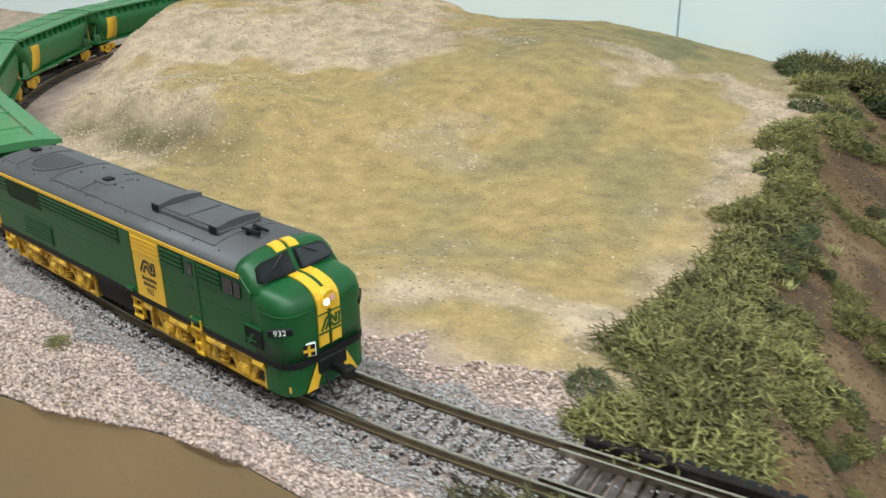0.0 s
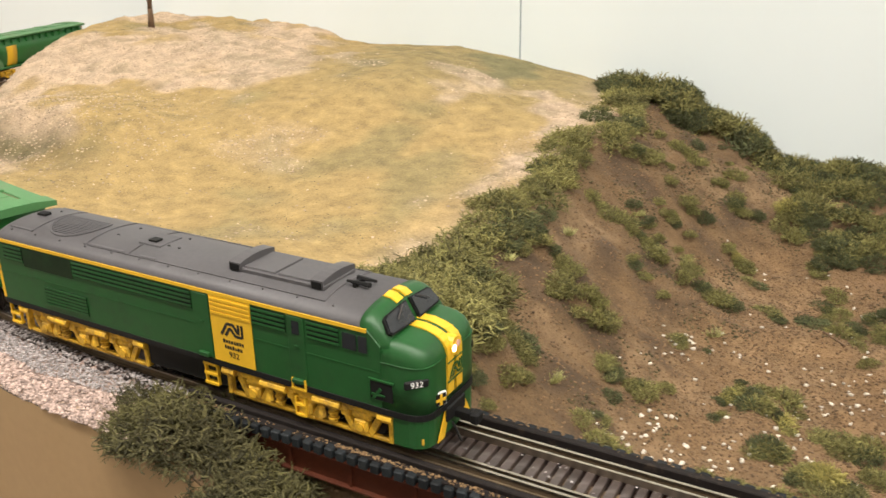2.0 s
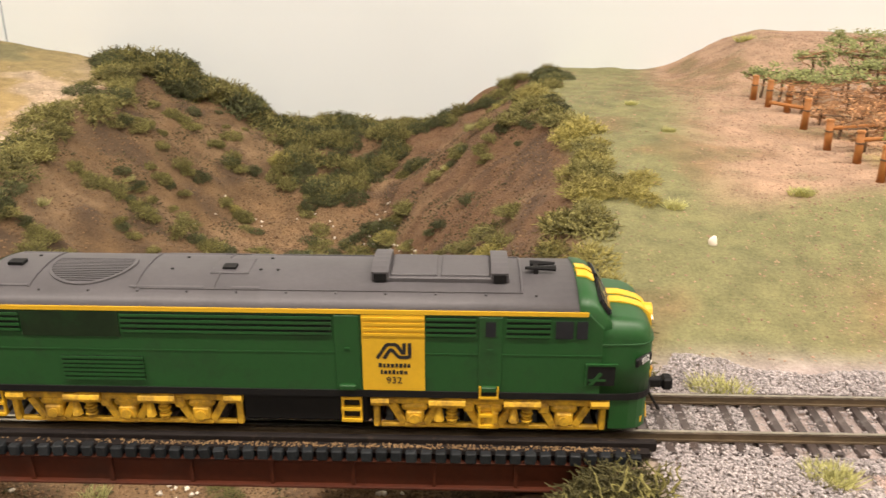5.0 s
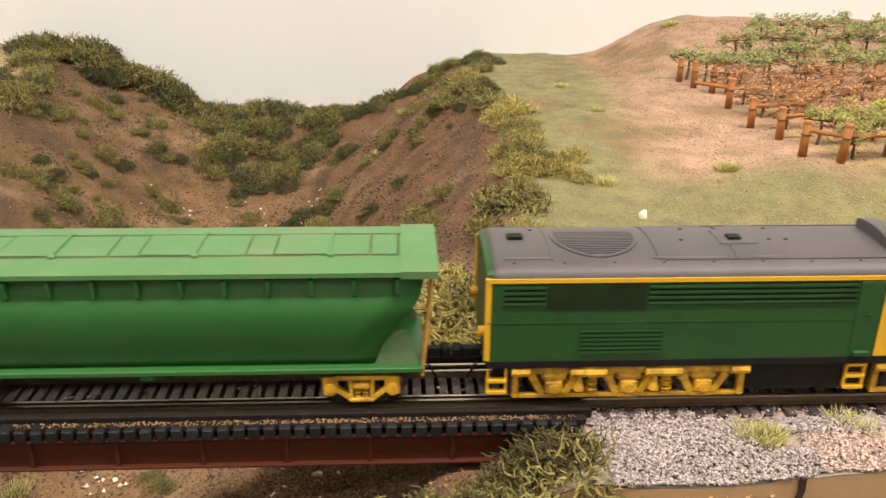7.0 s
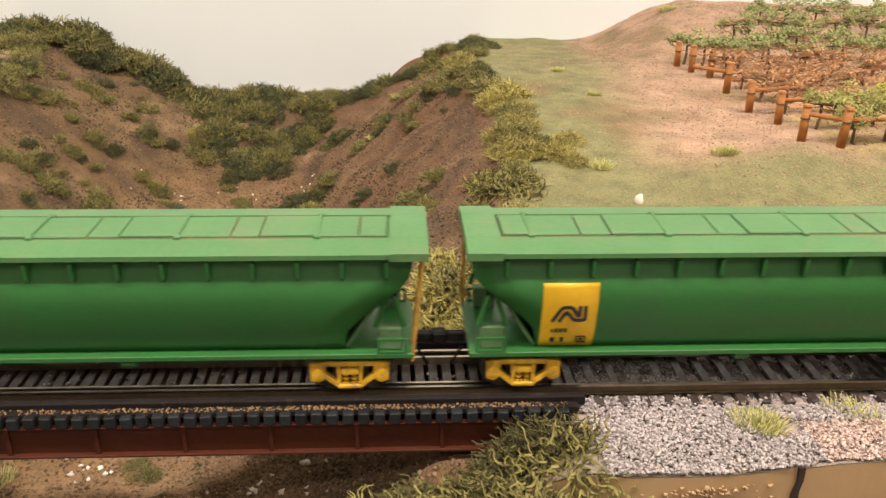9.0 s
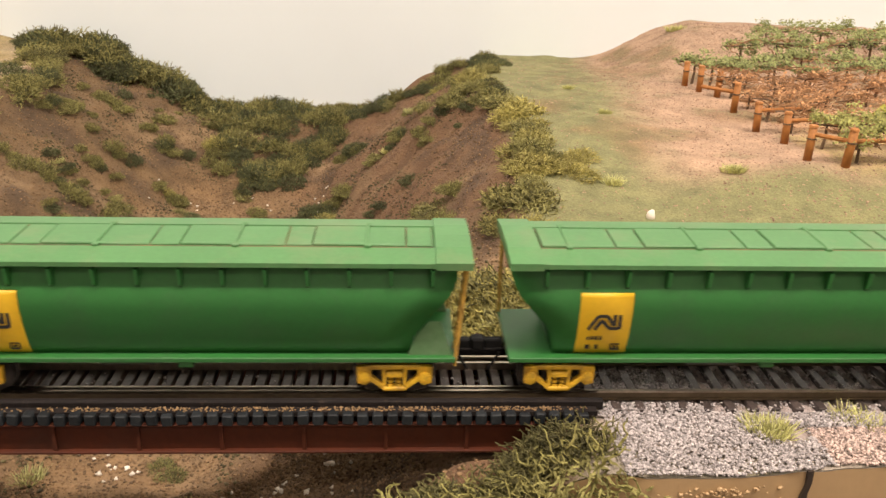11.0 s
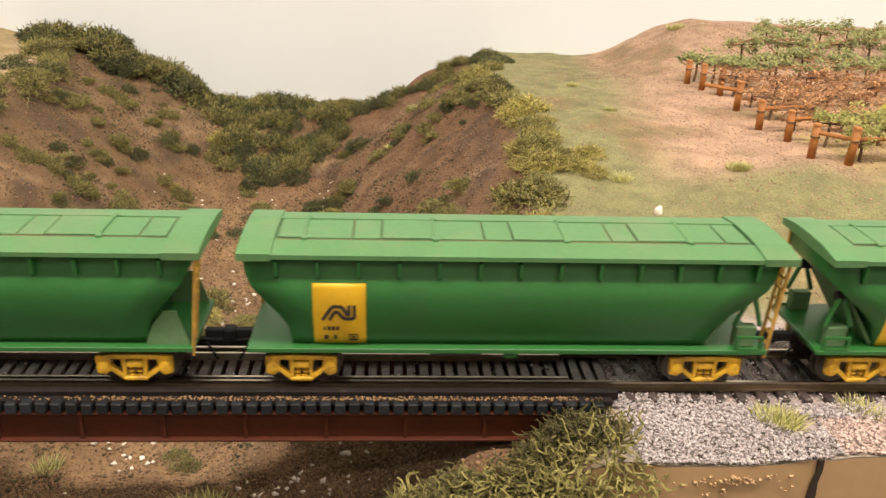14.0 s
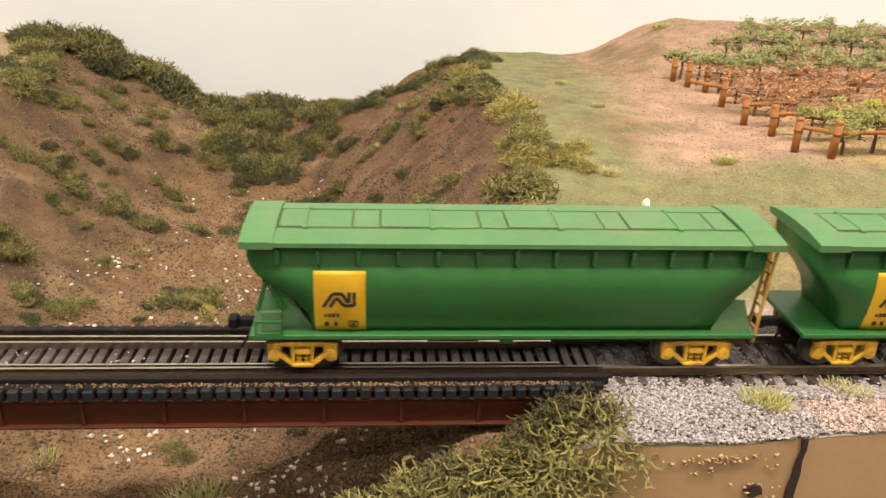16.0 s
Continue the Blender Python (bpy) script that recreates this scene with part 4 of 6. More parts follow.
    for k in range(14):
        y = -0.0100 + k * 0.0010
        hw = math.sqrt(max(0.0104 ** 2 - y * y, 0))
        part("fan_bar", box(-0.0720 - hw, -0.0720 + hw, y - 0.0003, y + 0.0003, zr(y) - 0.0004, zr(y) + 0.00025), ROOF_GREY, fan)
    for a, b in ((-0.0965, -0.0850), (-0.0590, -0.0400), (-0.0330, -0.0260)):
        part("roof_panel", box(a, b, -0.0118, 0.0118, 0.0405, zr(0.0118) + 0.0003, 0.0001), ROOF_GREY, roof)
    part("exhaust", box(-0.0372, -0.0338, -0.003, 0.0, 0.0411, 0.0427), BLACK, roof)
    part("exhaust_plate", box(-0.0400, -0.0300, -0.0050, 0.0050, 0.0411, 0.0421, 0.0002), ROOF_GREY, roof)
    part("roof_slot", box(-0.0945, -0.0905, -0.0015, 0.0015, 0.0411, 0.0427), BLACK, roof)
    for k, x in enumerate((-0.0880, -0.0500, -0.0480, -0.0270, -0.0255, -0.0225)):
        part("lifting_eye", rod((x, (-1) ** k * 0.004, 0.0425), (x, (-1) ** k * 0.004, 0.0427), 0.0005, 6), BLACK, roof)
    for k in range(12):
        part("rivet", rod((-0.094 + k * 0.0125, -0.0128, zr(0.0128) - 0.0005), (-0.094 + k * 0.0125, -0.0130, zr(0.0128) + 0.0003), 0.00035, 6), ROOF_GREY, roof)
    for sy in (-0.0121, 0.0121):
        part("roof_seam", box(-0.0560, 0.0400, sy - 0.0002, sy + 0.0002, zr(sy) - 0.0006, zr(sy) + 0.00025), ROOF_GREY, roof)
    for sx in (-0.0845, -0.0575, -0.0375, 0.0400):
        arch = [[(sx - 0.0002, yy, zr(yy) - 0.0005), (sx + 0.0002, yy, zr(yy) - 0.0005), (sx + 0.0002, yy, zr(yy) + 0.00025), (sx - 0.0002, yy, zr(yy) + 0.00025)] for yy in [-0.0121 + 0.0242 * q / 8 for q in range(9)]]
        part("roof_seam", loft(arch), ROOF_GREY, roof)
    horn = part("horn", rod((0.0411, -0.0024, 0.0433), (0.0490, -0.0024, 0.0433), 0.0004, 6, 0.0008), BLACK, roof, "black twin air horn")
    part("horn_trumpet", rod((0.0490, 0.0010, 0.0433), (0.0425, 0.0010, 0.0433), 0.0004, 6, 0.0008), BLACK, horn)
    part("horn_bracket", box(0.0433, 0.0445, -0.0030, 0.0018, 0.0417, 0.0434), BLACK, horn)
    for a, b in ((0.0030, 0.0618), (-0.0926, -0.0330)):
        ax = [a + (b - a) * f for f in (0.17, 0.5, 0.83)]
        bogie(L, "bogie", a, b, ax, BOGIE_YELLOW, True)
    coupler(L, 0.0745, 1)
    coupler(L, R0, -1)
    return L


def hopper(turned=False):
    """A grain hopper; a turned one has its brake gear at the leading end."""
    G = thing("grain_hopper_wagon", "green bogie grain hopper wagon with yellow end panel", "wagon", "train of hopper wagons")
    # origin at the panel's rear edge; the underframe runs from A to B
    A, B, HW = -0.0176, 0.1230, 0.0160
    part("sill", box(A, B, -HW, HW, 0.0112, 0.0126, 0.0002), WAGON_GREEN, G, "green side sill")
    part("centre_beam", box(A + 0.002, B - 0.002, -0.004, 0.004, 0.0085, 0.0113), BLACK, G)
    # barrel-sided body with sloping ends
    side = [(0.0126, 0.0126), (0.0150, 0.0138), (0.0185, 0.0150), (0.0225, 0.0159), (0.0265, 0.0165), (0.0300, 0.0163), (0.0322, 0.0152), (0.0345, 0.0142), (0.0385, 0.0140)]
    def inset(z):
        # how far the end slopes in: full length at the top, shorter below
        return 0.0165 * (1 - smooth(0.0160, 0.0345, z)) ** 0.9 + 0.0005
    bm = bmesh.new()
    cols = []
    nx = 14
    for z, w in side:
        i = inset(z)
        a, b = A - 0.0002 + i * (0.70 if turned else 1), B + 0.0002 - i * (1 if turned else 0.70)
        cols.append(([bm.verts.new((a + (b - a) * k / nx, -w, z)) for k in range(nx + 1)], [bm.verts.new((a + (b - a) * k / nx, w, z)) for k in range(nx + 1)]))
    for (l0, r0), (l1, r1) in zip(cols, cols[1:]):
        for k in range(nx):
            bm.faces.new((l0[k], l0[k + 1], l1[k + 1], l1[k]))
            bm.faces.new((r0[k + 1], r0[k], r1[k], r1[k + 1]))
        bm.faces.new((l0[0], l1[0], r1[0], r0[0]))
        bm.faces.new((l0[-1], r0[-1], r1[-1], l1[-1]))
    bm.faces.new(cols[0][0] + cols[0][1][::-1])
    bm.faces.new(cols[-1][0] + cols[-1][1][::-1])
    body = part("body", bm, WAGON_GREEN, G, "curved green hopper body", True)
    # roof: a walkway strip along each eave, hatches in a shallow trough between them
    def roof_sec(x, hw):
        return [(x, -hw, 0.0379), (x, -hw, 0.0391), (x, -0.0086, 0.0402), (x, -0.0084, 0.0395), (x, 0, 0.0397), (x, 0.0084, 0.0395), (x, 0.0086, 0.0402), (x, hw, 0.0391), (x, hw, 0.0379)]
    def end_sec(x, hw):
        return [(x, -hw, 0.0376), (x, -hw, 0.0395), (x, -0.0086, 0.0406), (x, 0, 0.0408), (x, 0.0086, 0.0406), (x, hw, 0.0395), (x, hw, 0.0376)]
    rf = part("roof", loft([roof_sec(A - 0.0006, 0.0172), roof_sec(B + 0.0030, 0.0172)]), HATCH_GREEN, G, "pale green hopper roof")
    part("roof_end", loft([end_sec(x_, 0.0177) for x_ in (A - 0.0012, A + 0.0074)]), HATCH_GREEN, rf)
    part("roof_end", loft([end_sec(x_, 0.0177) for x_ in (B - 0.0057, B + 0.0036)]), HATCH_GREEN, rf)
    ta, tb = A + 0.0080, B - 0.0063
    # dark strip under the hatches paints in the shade of the gaps
    part("trough_grime", box(ta, tb, -0.0082, 0.0082, 0.0392, 0.0399), GAP_SHADE, rf, "dark grimy strip painting the shade in the hatch gaps")
    cuts = [0.0, 0.055, 0.155, 0.215, 0.325, 0.43, 0.49, 0.60, 0.70, 0.755, 0.865, 0.945, 1.0]
    for k, (u, v) in enumerate(zip(cuts, cuts[1:])):
        x0, x1 = ta + (tb - ta) * u + 0.0002, ta + (tb - ta) * v - 0.0002
        lid = part("hatch", box(x0, x1, -0.0070, 0.0070, 0.0397, 0.0404 if k % 3 else 0.0406, 0.0002), HATCH_GREEN, rf, "hinged roof hatch")
        if k % 3 == 1:
            for s in (-1, 1):
                part("hatch_clamp", box(x0 - 0.0008, x0 + 0.0008, s * 0.0080 - 0.0010, s * 0.0080 + 0.0008, 0.0396, 0.0409, 0.0002), HATCH_GREEN, lid)
            part("hatch_bar", box(x0 - 0.0006, x0 + 0.0002, -0.0078, 0.0078, 0.0403, 0.0409, 0.0002), HATCH_GREEN, lid)
    for s in (-1, 1):
        # brackets under the eaves
        m = 13
        for k in range(m):
            x = A + 0.0085 + k * (B - A - 0.0150) / (m - 1)
            part("bracket", plate([(x - 0.0004, s * 0.0146, 0.0316), (x - 0.0004, s * 0.0166, 0.0330), (x - 0.0004, s * 0.0171, 0.0371), (x - 0.0004, s * 0.0140, 0.0371)], (0.0008, 0, 0)), WAGON_GREEN, body)
        # yellow panel, bent to the side's curve
        bm = bmesh.new()
        pr = [(0.0128, 0.0128), (0.0150, 0.0139), (0.0185, 0.0151), (0.0225, 0.0160), (0.0265, 0.0166), (0.0300, 0.0166), (0.0312, 0.0163)]
        if s < 0:
            xa, xb = 0.0, 0.0137
        else:
            xa, xb = B + A - 0.0137, B + A
        rws = [(bm.verts.new((xa, s * (w + 0.0001), z)), bm.verts.new((xb, s * (w + 0.0001), z)), bm.verts.new((xb, s * (w - 0.0004), z)), bm.verts.new((xa, s * (w - 0.0004), z))) for z, w in pr]
        for u, v in zip(rws, rws[1:]):
            for i in range(4):
                bm.faces.new((u[i], u[(i + 1) % 4], v[(i + 1) % 4], v[i]))
        bm.faces.new(rws[0])
        bm.faces.new(rws[-1])
        p = part("panel", bm, YELLOW, G, "yellow end panel with the operator's mark", True)
        if s < 0:
            logo(p, 0.0066, 0.0232, 0.0092, 0.0042, -0.0165, BLACK_INK)
            for x0, x1, z0, z1, yy in ((0.0026, 0.0032, 0.0176, 0.0187, 0.0152), (0.0036, 0.0044, 0.0176, 0.0187, 0.0153), (0.0047, 0.0055, 0.0176, 0.0187, 0.0153), (0.0059, 0.0066, 0.0176, 0.0187, 0.0153), (0.0026, 0.0038, 0.0146, 0.0158, 0.0144), (0.0052, 0.0060, 0.0146, 0.0158, 0.0144)):
                part("lettering", box(x0, x1, -yy, -yy + 0.0003, z0, z1), BLACK_INK, p)
            for x0, x1, z0, z1 in ((0.0092, 0.0116, 0.0144, 0.0146), (0.0092, 0.0116, 0.0160, 0.0162), (0.0092, 0.0094, 0.0144, 0.0162), (0.0114, 0.0116, 0.0144, 0.0162), (0.0100, 0.0108, 0.0151, 0.0155)):
                part("mark", box(x0, x1, -0.0147, -0.0140, z0, z1), BLACK_INK, p)
    # end platforms: dusty slope sheets, brackets, ladders
    for end, way in ((A, 1), (B, -1)):
        for s in (-1, 1):
            pts = [(end + way * 0.0010, s * 0.0136, 0.0126), (end + way * 0.0125, s * 0.0136, 0.0126), (end + way * 0.0105, s * 0.0136, 0.0180), (end + way * 0.0072, s * 0.0136, 0.0222), (end + way * 0.0042, s * 0.0136, 0.0222)]
            if way < 0 and not turned:
                part("end_gusset", plate(pts, (0, s * 0.0006, 0)), DUST_GREEN, G, "dusty grey-green end gusset")
        inx = 0.0162 if (way > 0) != turned else 0.0112
        if (way > 0) != turned:
            part("slope_sheet", plate([(end + way * inx, -0.0125, 0.0128), (end + way * inx, 0.0125, 0.0128), (end + way * 0.0030, 0.0125, 0.0330), (end + way * 0.0030, -0.0125, 0.0330)], (way * 0.0008, 0, 0.0003)), DUST_GREEN, G)
    gear_end, way = (B, -1) if turned else (A, 1)
    def gx(d):
        return gear_end + way * d
    for s in (-1, 1):
        part("brace", rod((gx(0.0048), s * 0.0128, 0.0270), (gx(0.0022), s * 0.0132, 0.0188), 0.0007, 6), WAGON_GREEN, G)
        part("brace", rod((gx(0.0062), s * 0.0128, 0.0270), (gx(0.0094), s * 0.0132, 0.0188), 0.0007, 6), WAGON_GREEN, G)
        part("air_tank", rod((gx(0.0040), s * 0.0120, 0.0272), (gx(0.0078), s * 0.0120, 0.0272), 0.0014, 10), BLACK, G)
        part("brake_cabinet", box(min(gx(0.0030), gx(0.0088)), max(gx(0.0030), gx(0.0088)), s * 0.0122 - 0.0016, s * 0.0122 + 0.0016, 0.0126, 0.0186, 0.0003), DUST_GREEN, G, "dusty green brake gear housing")
        for d0, d1, z0, z1 in ((0.0016, 0.0090, 0.0160, 0.0166), (0.0016, 0.0022, 0.0126, 0.0166), (0.0082, 0.0090, 0.0126, 0.0166), (0.0016, 0.0090, 0.0126, 0.0131)):
            part("handbrake_frame", box(min(gx(d0), gx(d1)), max(gx(d0), gx(d1)), s * 0.0156 - 0.0004, s * 0.0156 + 0.0004, z0, z1), WAGON_GREEN, G)
        part("valve", box((A + B) / 2 - 0.002, (A + B) / 2 + 0.002, s * 0.0135 - 0.001, s * 0.0135 + 0.001, 0.0090, 0.0113, 0.0003), WAGON_GREEN, G)
        for dx in (-0.022, -0.016):
            part("brake_rod", rod(((A + B) / 2 + dx, s * 0.0130, 0.0098), ((A + B) / 2 + dx + 0.008, s * 0.0130, 0.0098), 0.0005, 6), STEEL, G)
    lad = part("ladder", rod((B - 0.0002, -0.0150, 0.0100), (B + 0.0022, -0.0150, 0.0372), 0.0005, 6), LADDER_YELLOW, G, "yellow end ladder")
    part("ladder_rail", rod((B - 0.0002, -0.0105, 0.0130), (B + 0.0022, -0.0105, 0.0372), 0.0005, 6), LADDER_YELLOW, lad)
    for k in range(7):
        f = (k + 0.7) / 8
        part("rung", rod((B - 0.0002 + 0.0024 * f, -0.0150, 0.0120 + 0.0250 * f), (B - 0.0002 + 0.0024 * f, -0.0105, 0.0120 + 0.0250 * f), 0.0004, 5), LADDER_YELLOW, lad)
    part("end_handrail", rod((A + 0.0002, 0.0140, 0.0126), (A + 0.0002, 0.0140, 0.0370), 0.0005, 6), LADDER_YELLOW, G)
    for a, b in ((A + 0.0045, A + 0.0235), (B - 0.0260, B - 0.0060)):
        bogie(G, "bogie", a, b, [a + 0.0045, b - 0.0045], BOGIE_YELLOW, False)
    coupler(G, A, -1)
    coupler(G, B, 1)
    return G


def to_size(ob, fx, fy, fz):
    """Brings a vehicle to its true length, width and height."""
    done = set()
    turned = [o for o in ob.children_recursive if o.name.startswith(("number",))]
    for o in ob.children_recursive:
        o.location = (o.location.x * fx, o.location.y * fy, o.location.z * fz)
        if o.type == "MESH" and o.data not in done and o not in turned:
            o.data.transform(Matrix.Diagonal((fx, fy, fz, 1)))
            done.add(o.data)
    return ob


loco = to_size(locomotive(), 0.953, 0.91, 0.965)
wagons = [to_size(hopper(), 0.948, 0.88, 0.972)]
wagons.append(to_size(hopper(True), 0.948, 0.88, 0.972))
wagons += [copy_thing(wagons[k % 2], Matrix.Identity(4)) for k in (2, 3, 4)]
tagged(wagons[4], "last green bogie grain hopper wagon with yellow end panel")


# ---- scatter ----
def grains(name, pts, size, mat, label, category, seed, flat=0.7):
    """Many small angular stones, each its own island, in one mesh."""
    rng = np.random.RandomState(seed)
    n = len(pts)
    base = np.array([(1, 0, 0), (-1, 0, 0), (0, 1, 0), (0, -1, 0), (0, 0, 1), (0, 0, -1)], float)
    v = base[None] * rng.uniform(0.55, 1.25, (n, 6, 1)) + rng.uniform(-0.25, 0.25, (n, 6, 3))
    q = rng.normal(size=(n, 4))
    q /= np.linalg.norm(q, axis=1)[:, None]
    w, x, y, z = q.T
    rot = np.stack([np.stack([1 - 2 * (y * y + z * z), 2 * (x * y - z * w), 2 * (x * z + y * w)], 1),
                    np.stack([2 * (x * y + z * w), 1 - 2 * (x * x + z * z), 2 * (y * z - x * w)], 1),
                    np.stack([2 * (x * z - y * w), 2 * (y * z + x * w), 1 - 2 * (x * x + y * y)], 1)], 1)
    v = np.einsum("nij,nkj->nki", rot, v) * (size * rng.uniform(0.6, 1.35, n))[:, None, None]
    v[:, :, 2] *= flat
    v += np.asarray(pts)[:, None, :]
    tri = np.array([(0, 2, 4), (2, 1, 4), (1, 3, 4), (3, 0, 4), (2, 0, 5), (1, 2, 5), (3, 1, 5), (0, 3, 5)])
    f = (tri[None] + 6 * np.arange(n)[:, None, None]).reshape(-1, 3)
    me = bpy.data.meshes.new(name)
    me.vertices.add(6 * n)
    me.vertices.foreach_set("co", v.astype(np.float32).ravel())
    me.loops.add(len(f) * 3)
    me.loops.foreach_set("vertex_index", f.astype(np.int32).ravel())
    me.polygons.add(len(f))
    me.polygons.foreach_set("loop_start", np.arange(0, len(f) * 3, 3, dtype=np.int32))
    me.polygons.foreach_set("loop_total", np.full(len(f), 3, dtype=np.int32))
    me.update(calc_edges=True)
    me.validate()
    me.materials.append(mat)
    return tagged(new(name, me), label, category, kind="stuff")


def spread(n, x0, x1, y0, y1, seed):
    rng = np.random.RandomState(seed)
    return rng.uniform(x0, x1, n), rng.uniform(y0, y1, n), rng


def build_ballast():
    def rows_for(x, y, rng, keep, lift):
        x, y = x[keep], y[keep]
        return np.stack([x, y, height(x, y) + lift + rng.uniform(-0.0002, 0.0003, len(x))], 1)
    # western bed: grey under the rails, pink towards the front edge and the hill
    x, y, rng = spread(190000, -0.42, BRIDGE_W + 0.002, FRONT - 0.012, 0.16, 31)
    d = off_track(x, y)
    n = rough_noise(x, y, 0.012, 33)
    wob = 0.004 * rough_noise(x, x * 0 + 0.2, 0.05, 21) - 0.010 * (1 - smooth(-0.26, -0.17, x))
    inside = (y > FRONT + wob - 0.0004 + 0.0010 * n)
    grey = inside & (np.abs(d + 0.002) < 0.0225 + 0.004 * n)
    bare = (np.abs(np.abs(d) - GAUGE / 2) > 0.0016)
    thin = rng.uniform(0, 1, len(x)) < np.where(np.abs(d) < 0.0145, 0.75, 1.0)
    pts = rows_for(x, y, rng, grey & bare & thin, 0.0)
    pts[:, 2] += np.where(np.abs(off_track(pts[:, 0], pts[:, 1])) < 0.0145, 0.0016, 0.0008)
    grains("ballast", pts, 0.00047, BALLAST, "grey crushed stone ballast between the rails", "ballast", 34)
    pink = inside & ~grey & ((d < 0) | (d < 0.034 + 0.012 * n))
    pts = rows_for(x, y, rng, pink & (rng.uniform(0, 1, len(x)) < np.where(d < 0, 1.0, 0.6)), 0.0003)
    grains("ballast_shoulder", pts, 0.00070, BALLAST_PINK, "pinkish crushed stone spread beside the track", "ballast", 35)
    # eastern bed
    x, y, rng = spread(90000, BRIDGE_E - 0.014, 0.43, FRONT - 0.004, 0.05, 36)
    n = rough_noise(x, y, 0.012, 37)
    wob = 0.004 * rough_noise(x, x * 0 + 0.2, 0.05, 21)
    keep = (y > FRONT + wob - 0.0006 + 0.0014 * n) & (y < 0.030 + 0.012 * n) & (np.abs(np.abs(y) - GAUGE / 2) > 0.0014)
    keep &= ~((x < BRIDGE_E) & ((np.abs(y) < 0.0075) | (np.abs(y) > 0.016)))
    keep &= ~((np.abs(y) < 0.0150) & (x > 0.262) & (rng.uniform(0, 1, len(x)) < 0.85))
    keep &= ~((y < 0) & (np.hypot((x - 0.279) / 0.006, (y + 0.024) / 0.004) < 1))
    rosy = (x > 0.283 + 0.004 * n) & (y < -0.022)
    pts = rows_for(x, y, rng, keep & ~rosy, 0.0)
    pts[:, 2] += np.where(np.abs(pts[:, 1]) < 0.0145, 0.0012, 0.0010)
    grains("ballast_east", pts, 0.00047, BALLAST, "pale grey crushed stone ballast by the bridge end", "ballast", 38)
    pts = rows_for(x, y, rng, keep & rosy, 0.0008)
    grains("ballast_rosy", pts, 0.00050, BALLAST_PINK, "cream crushed stone along the fascia edge", "ballast", 39)


build_ballast()


def build_grit():
    x, y, rng = spread(105000, -0.07, 0.25, -0.03, 0.48, 41)
    deep = np.minimum(x - west_rim(y), east_rim(y) - x)
    floor_part = smooth(-0.085, -0.05, height(x, y))
    keep = (deep > 0.0) & (rng.uniform(0, 1, len(x)) < 0.75 - 0.45 * floor_part)
    pts = np.stack([x[keep], y[keep], height(x[keep], y[keep]) + 0.0001], 1)
    grains("soil_grit", pts, 0.00072, GRIT, "loose brown soil crumbs over the gully", "soil", 42)
    x, y, rng = spread(26000, 0.0, 0.20, FRONT + 0.001, 0.045, 55)
    keep = height(x, y) < -0.03
    grains("gravel", np.stack([x[keep], y[keep], height(x[keep], y[keep]) + 0.0001], 1), 0.00062, GRIT, "reddish brown gravel below the bridge", "gravel", 56)
    x, y, rng = spread(700, 0.0, 0.17, FRONT + 0.001, 0.03, 57)
    keep = (height(x, y) < -0.04) & (rough_noise(x, y, 0.02, 58) > rng.uniform(-0.6, 0.9, len(x)))
    grains("pebbles", np.stack([x[keep], y[keep], height(x[keep], y[keep]) + 0.0004], 1), 0.0011, WHITE_STONE, "cream pebbles strewn below the bridge", "pebbles", 59)
    x, y, rng = spread(5200, -0.02, 0.21, -0.03, 0.36, 43)
    n = rough_noise(x, y, 0.035, 44) + 0.5 * rough_noise(x, y, 0.014, 45)
    keep = (height(x, y) < -0.058) & (rng.uniform(0, 1, len(x)) < 0.04 + 0.45 * smooth(0.2, 0.7, n) + 0.5 * np.exp(-((x - 0.105) / 0.022) ** 2 - ((y - 0.225) / 0.03) ** 2))
    pts = np.stack([x[keep], y[keep], height(x[keep], y[keep]) + 0.0004], 1)
    grains("white_stones", pts, 0.00125, WHITE_STONE, "small whitish stones strewn on the gully floor", "stones", 46)
    x, y, rng = spread(30000, -0.06, 0.24, 0.03, 0.48, 61)
    n = rough_noise(x, y, 0.030, 62) + 0.7 * rough_noise(x, y, 0.012, 63)
    keep = (np.minimum(x - west_rim(y), east_rim(y) - x) > 0.0) & (n > 0.25 + rng.uniform(-0.25, 0.5, len(x))) & (height(x, y) > -0.074)
    grains("gully_moss", np.stack([x[keep], y[keep], height(x[keep], y[keep]) + 0.0002], 1), 0.00085, GULLY_MOSS, "dark olive moss flock over the gully slopes", "moss", 64)
    # pale crumbs on the hill
    x, y, rng = spread(42000, -0.62, -0.05, 0.03, 0.49, 47)
    n = rough_noise(x, y, 0.08, 14) + 0.7 * rough_noise(x, y, 0.022, 12) + 0.8 * (1 - smooth(-0.45, -0.3, x)) + 1.2 * np.exp(-((x - west_rim(y)) / 0.03) ** 2)
    keep = (off_track(x, y) > 0.035) & (rng.uniform(0, 1, len(x)) < 0.008 + 0.65 * smooth(0.1, 1.0, n) + 0.6 * np.exp(-((x + 0.38) / 0.08) ** 2 - ((y - 0.19) / 0.06) ** 2)) & (x < west_rim(y) + 0.004)
    pts = np.stack([x[keep], y[keep], height(x[keep], y[keep])], 1)
    grains("hill_crumbs", pts, 0.00085, HILL_CRUMB, "pale straw crumbs scattered over the hill", "scatter", 48)
    x, y, rng = spread(9000, -0.55, -0.06, 0.06, 0.49, 51)
    keep = (off_track(x, y) > 0.04) & (rough_noise(x, y, 0.05, 52) + 0.5 * rough_noise(x, y, 0.015, 53) > 0.9 * rng.uniform(0, 1, len(x)) - 0.9 * np.exp(-((x + 0.38) / 0.07) ** 2 - ((y - 0.195) / 0.05) ** 2)) & (x < west_rim(y))
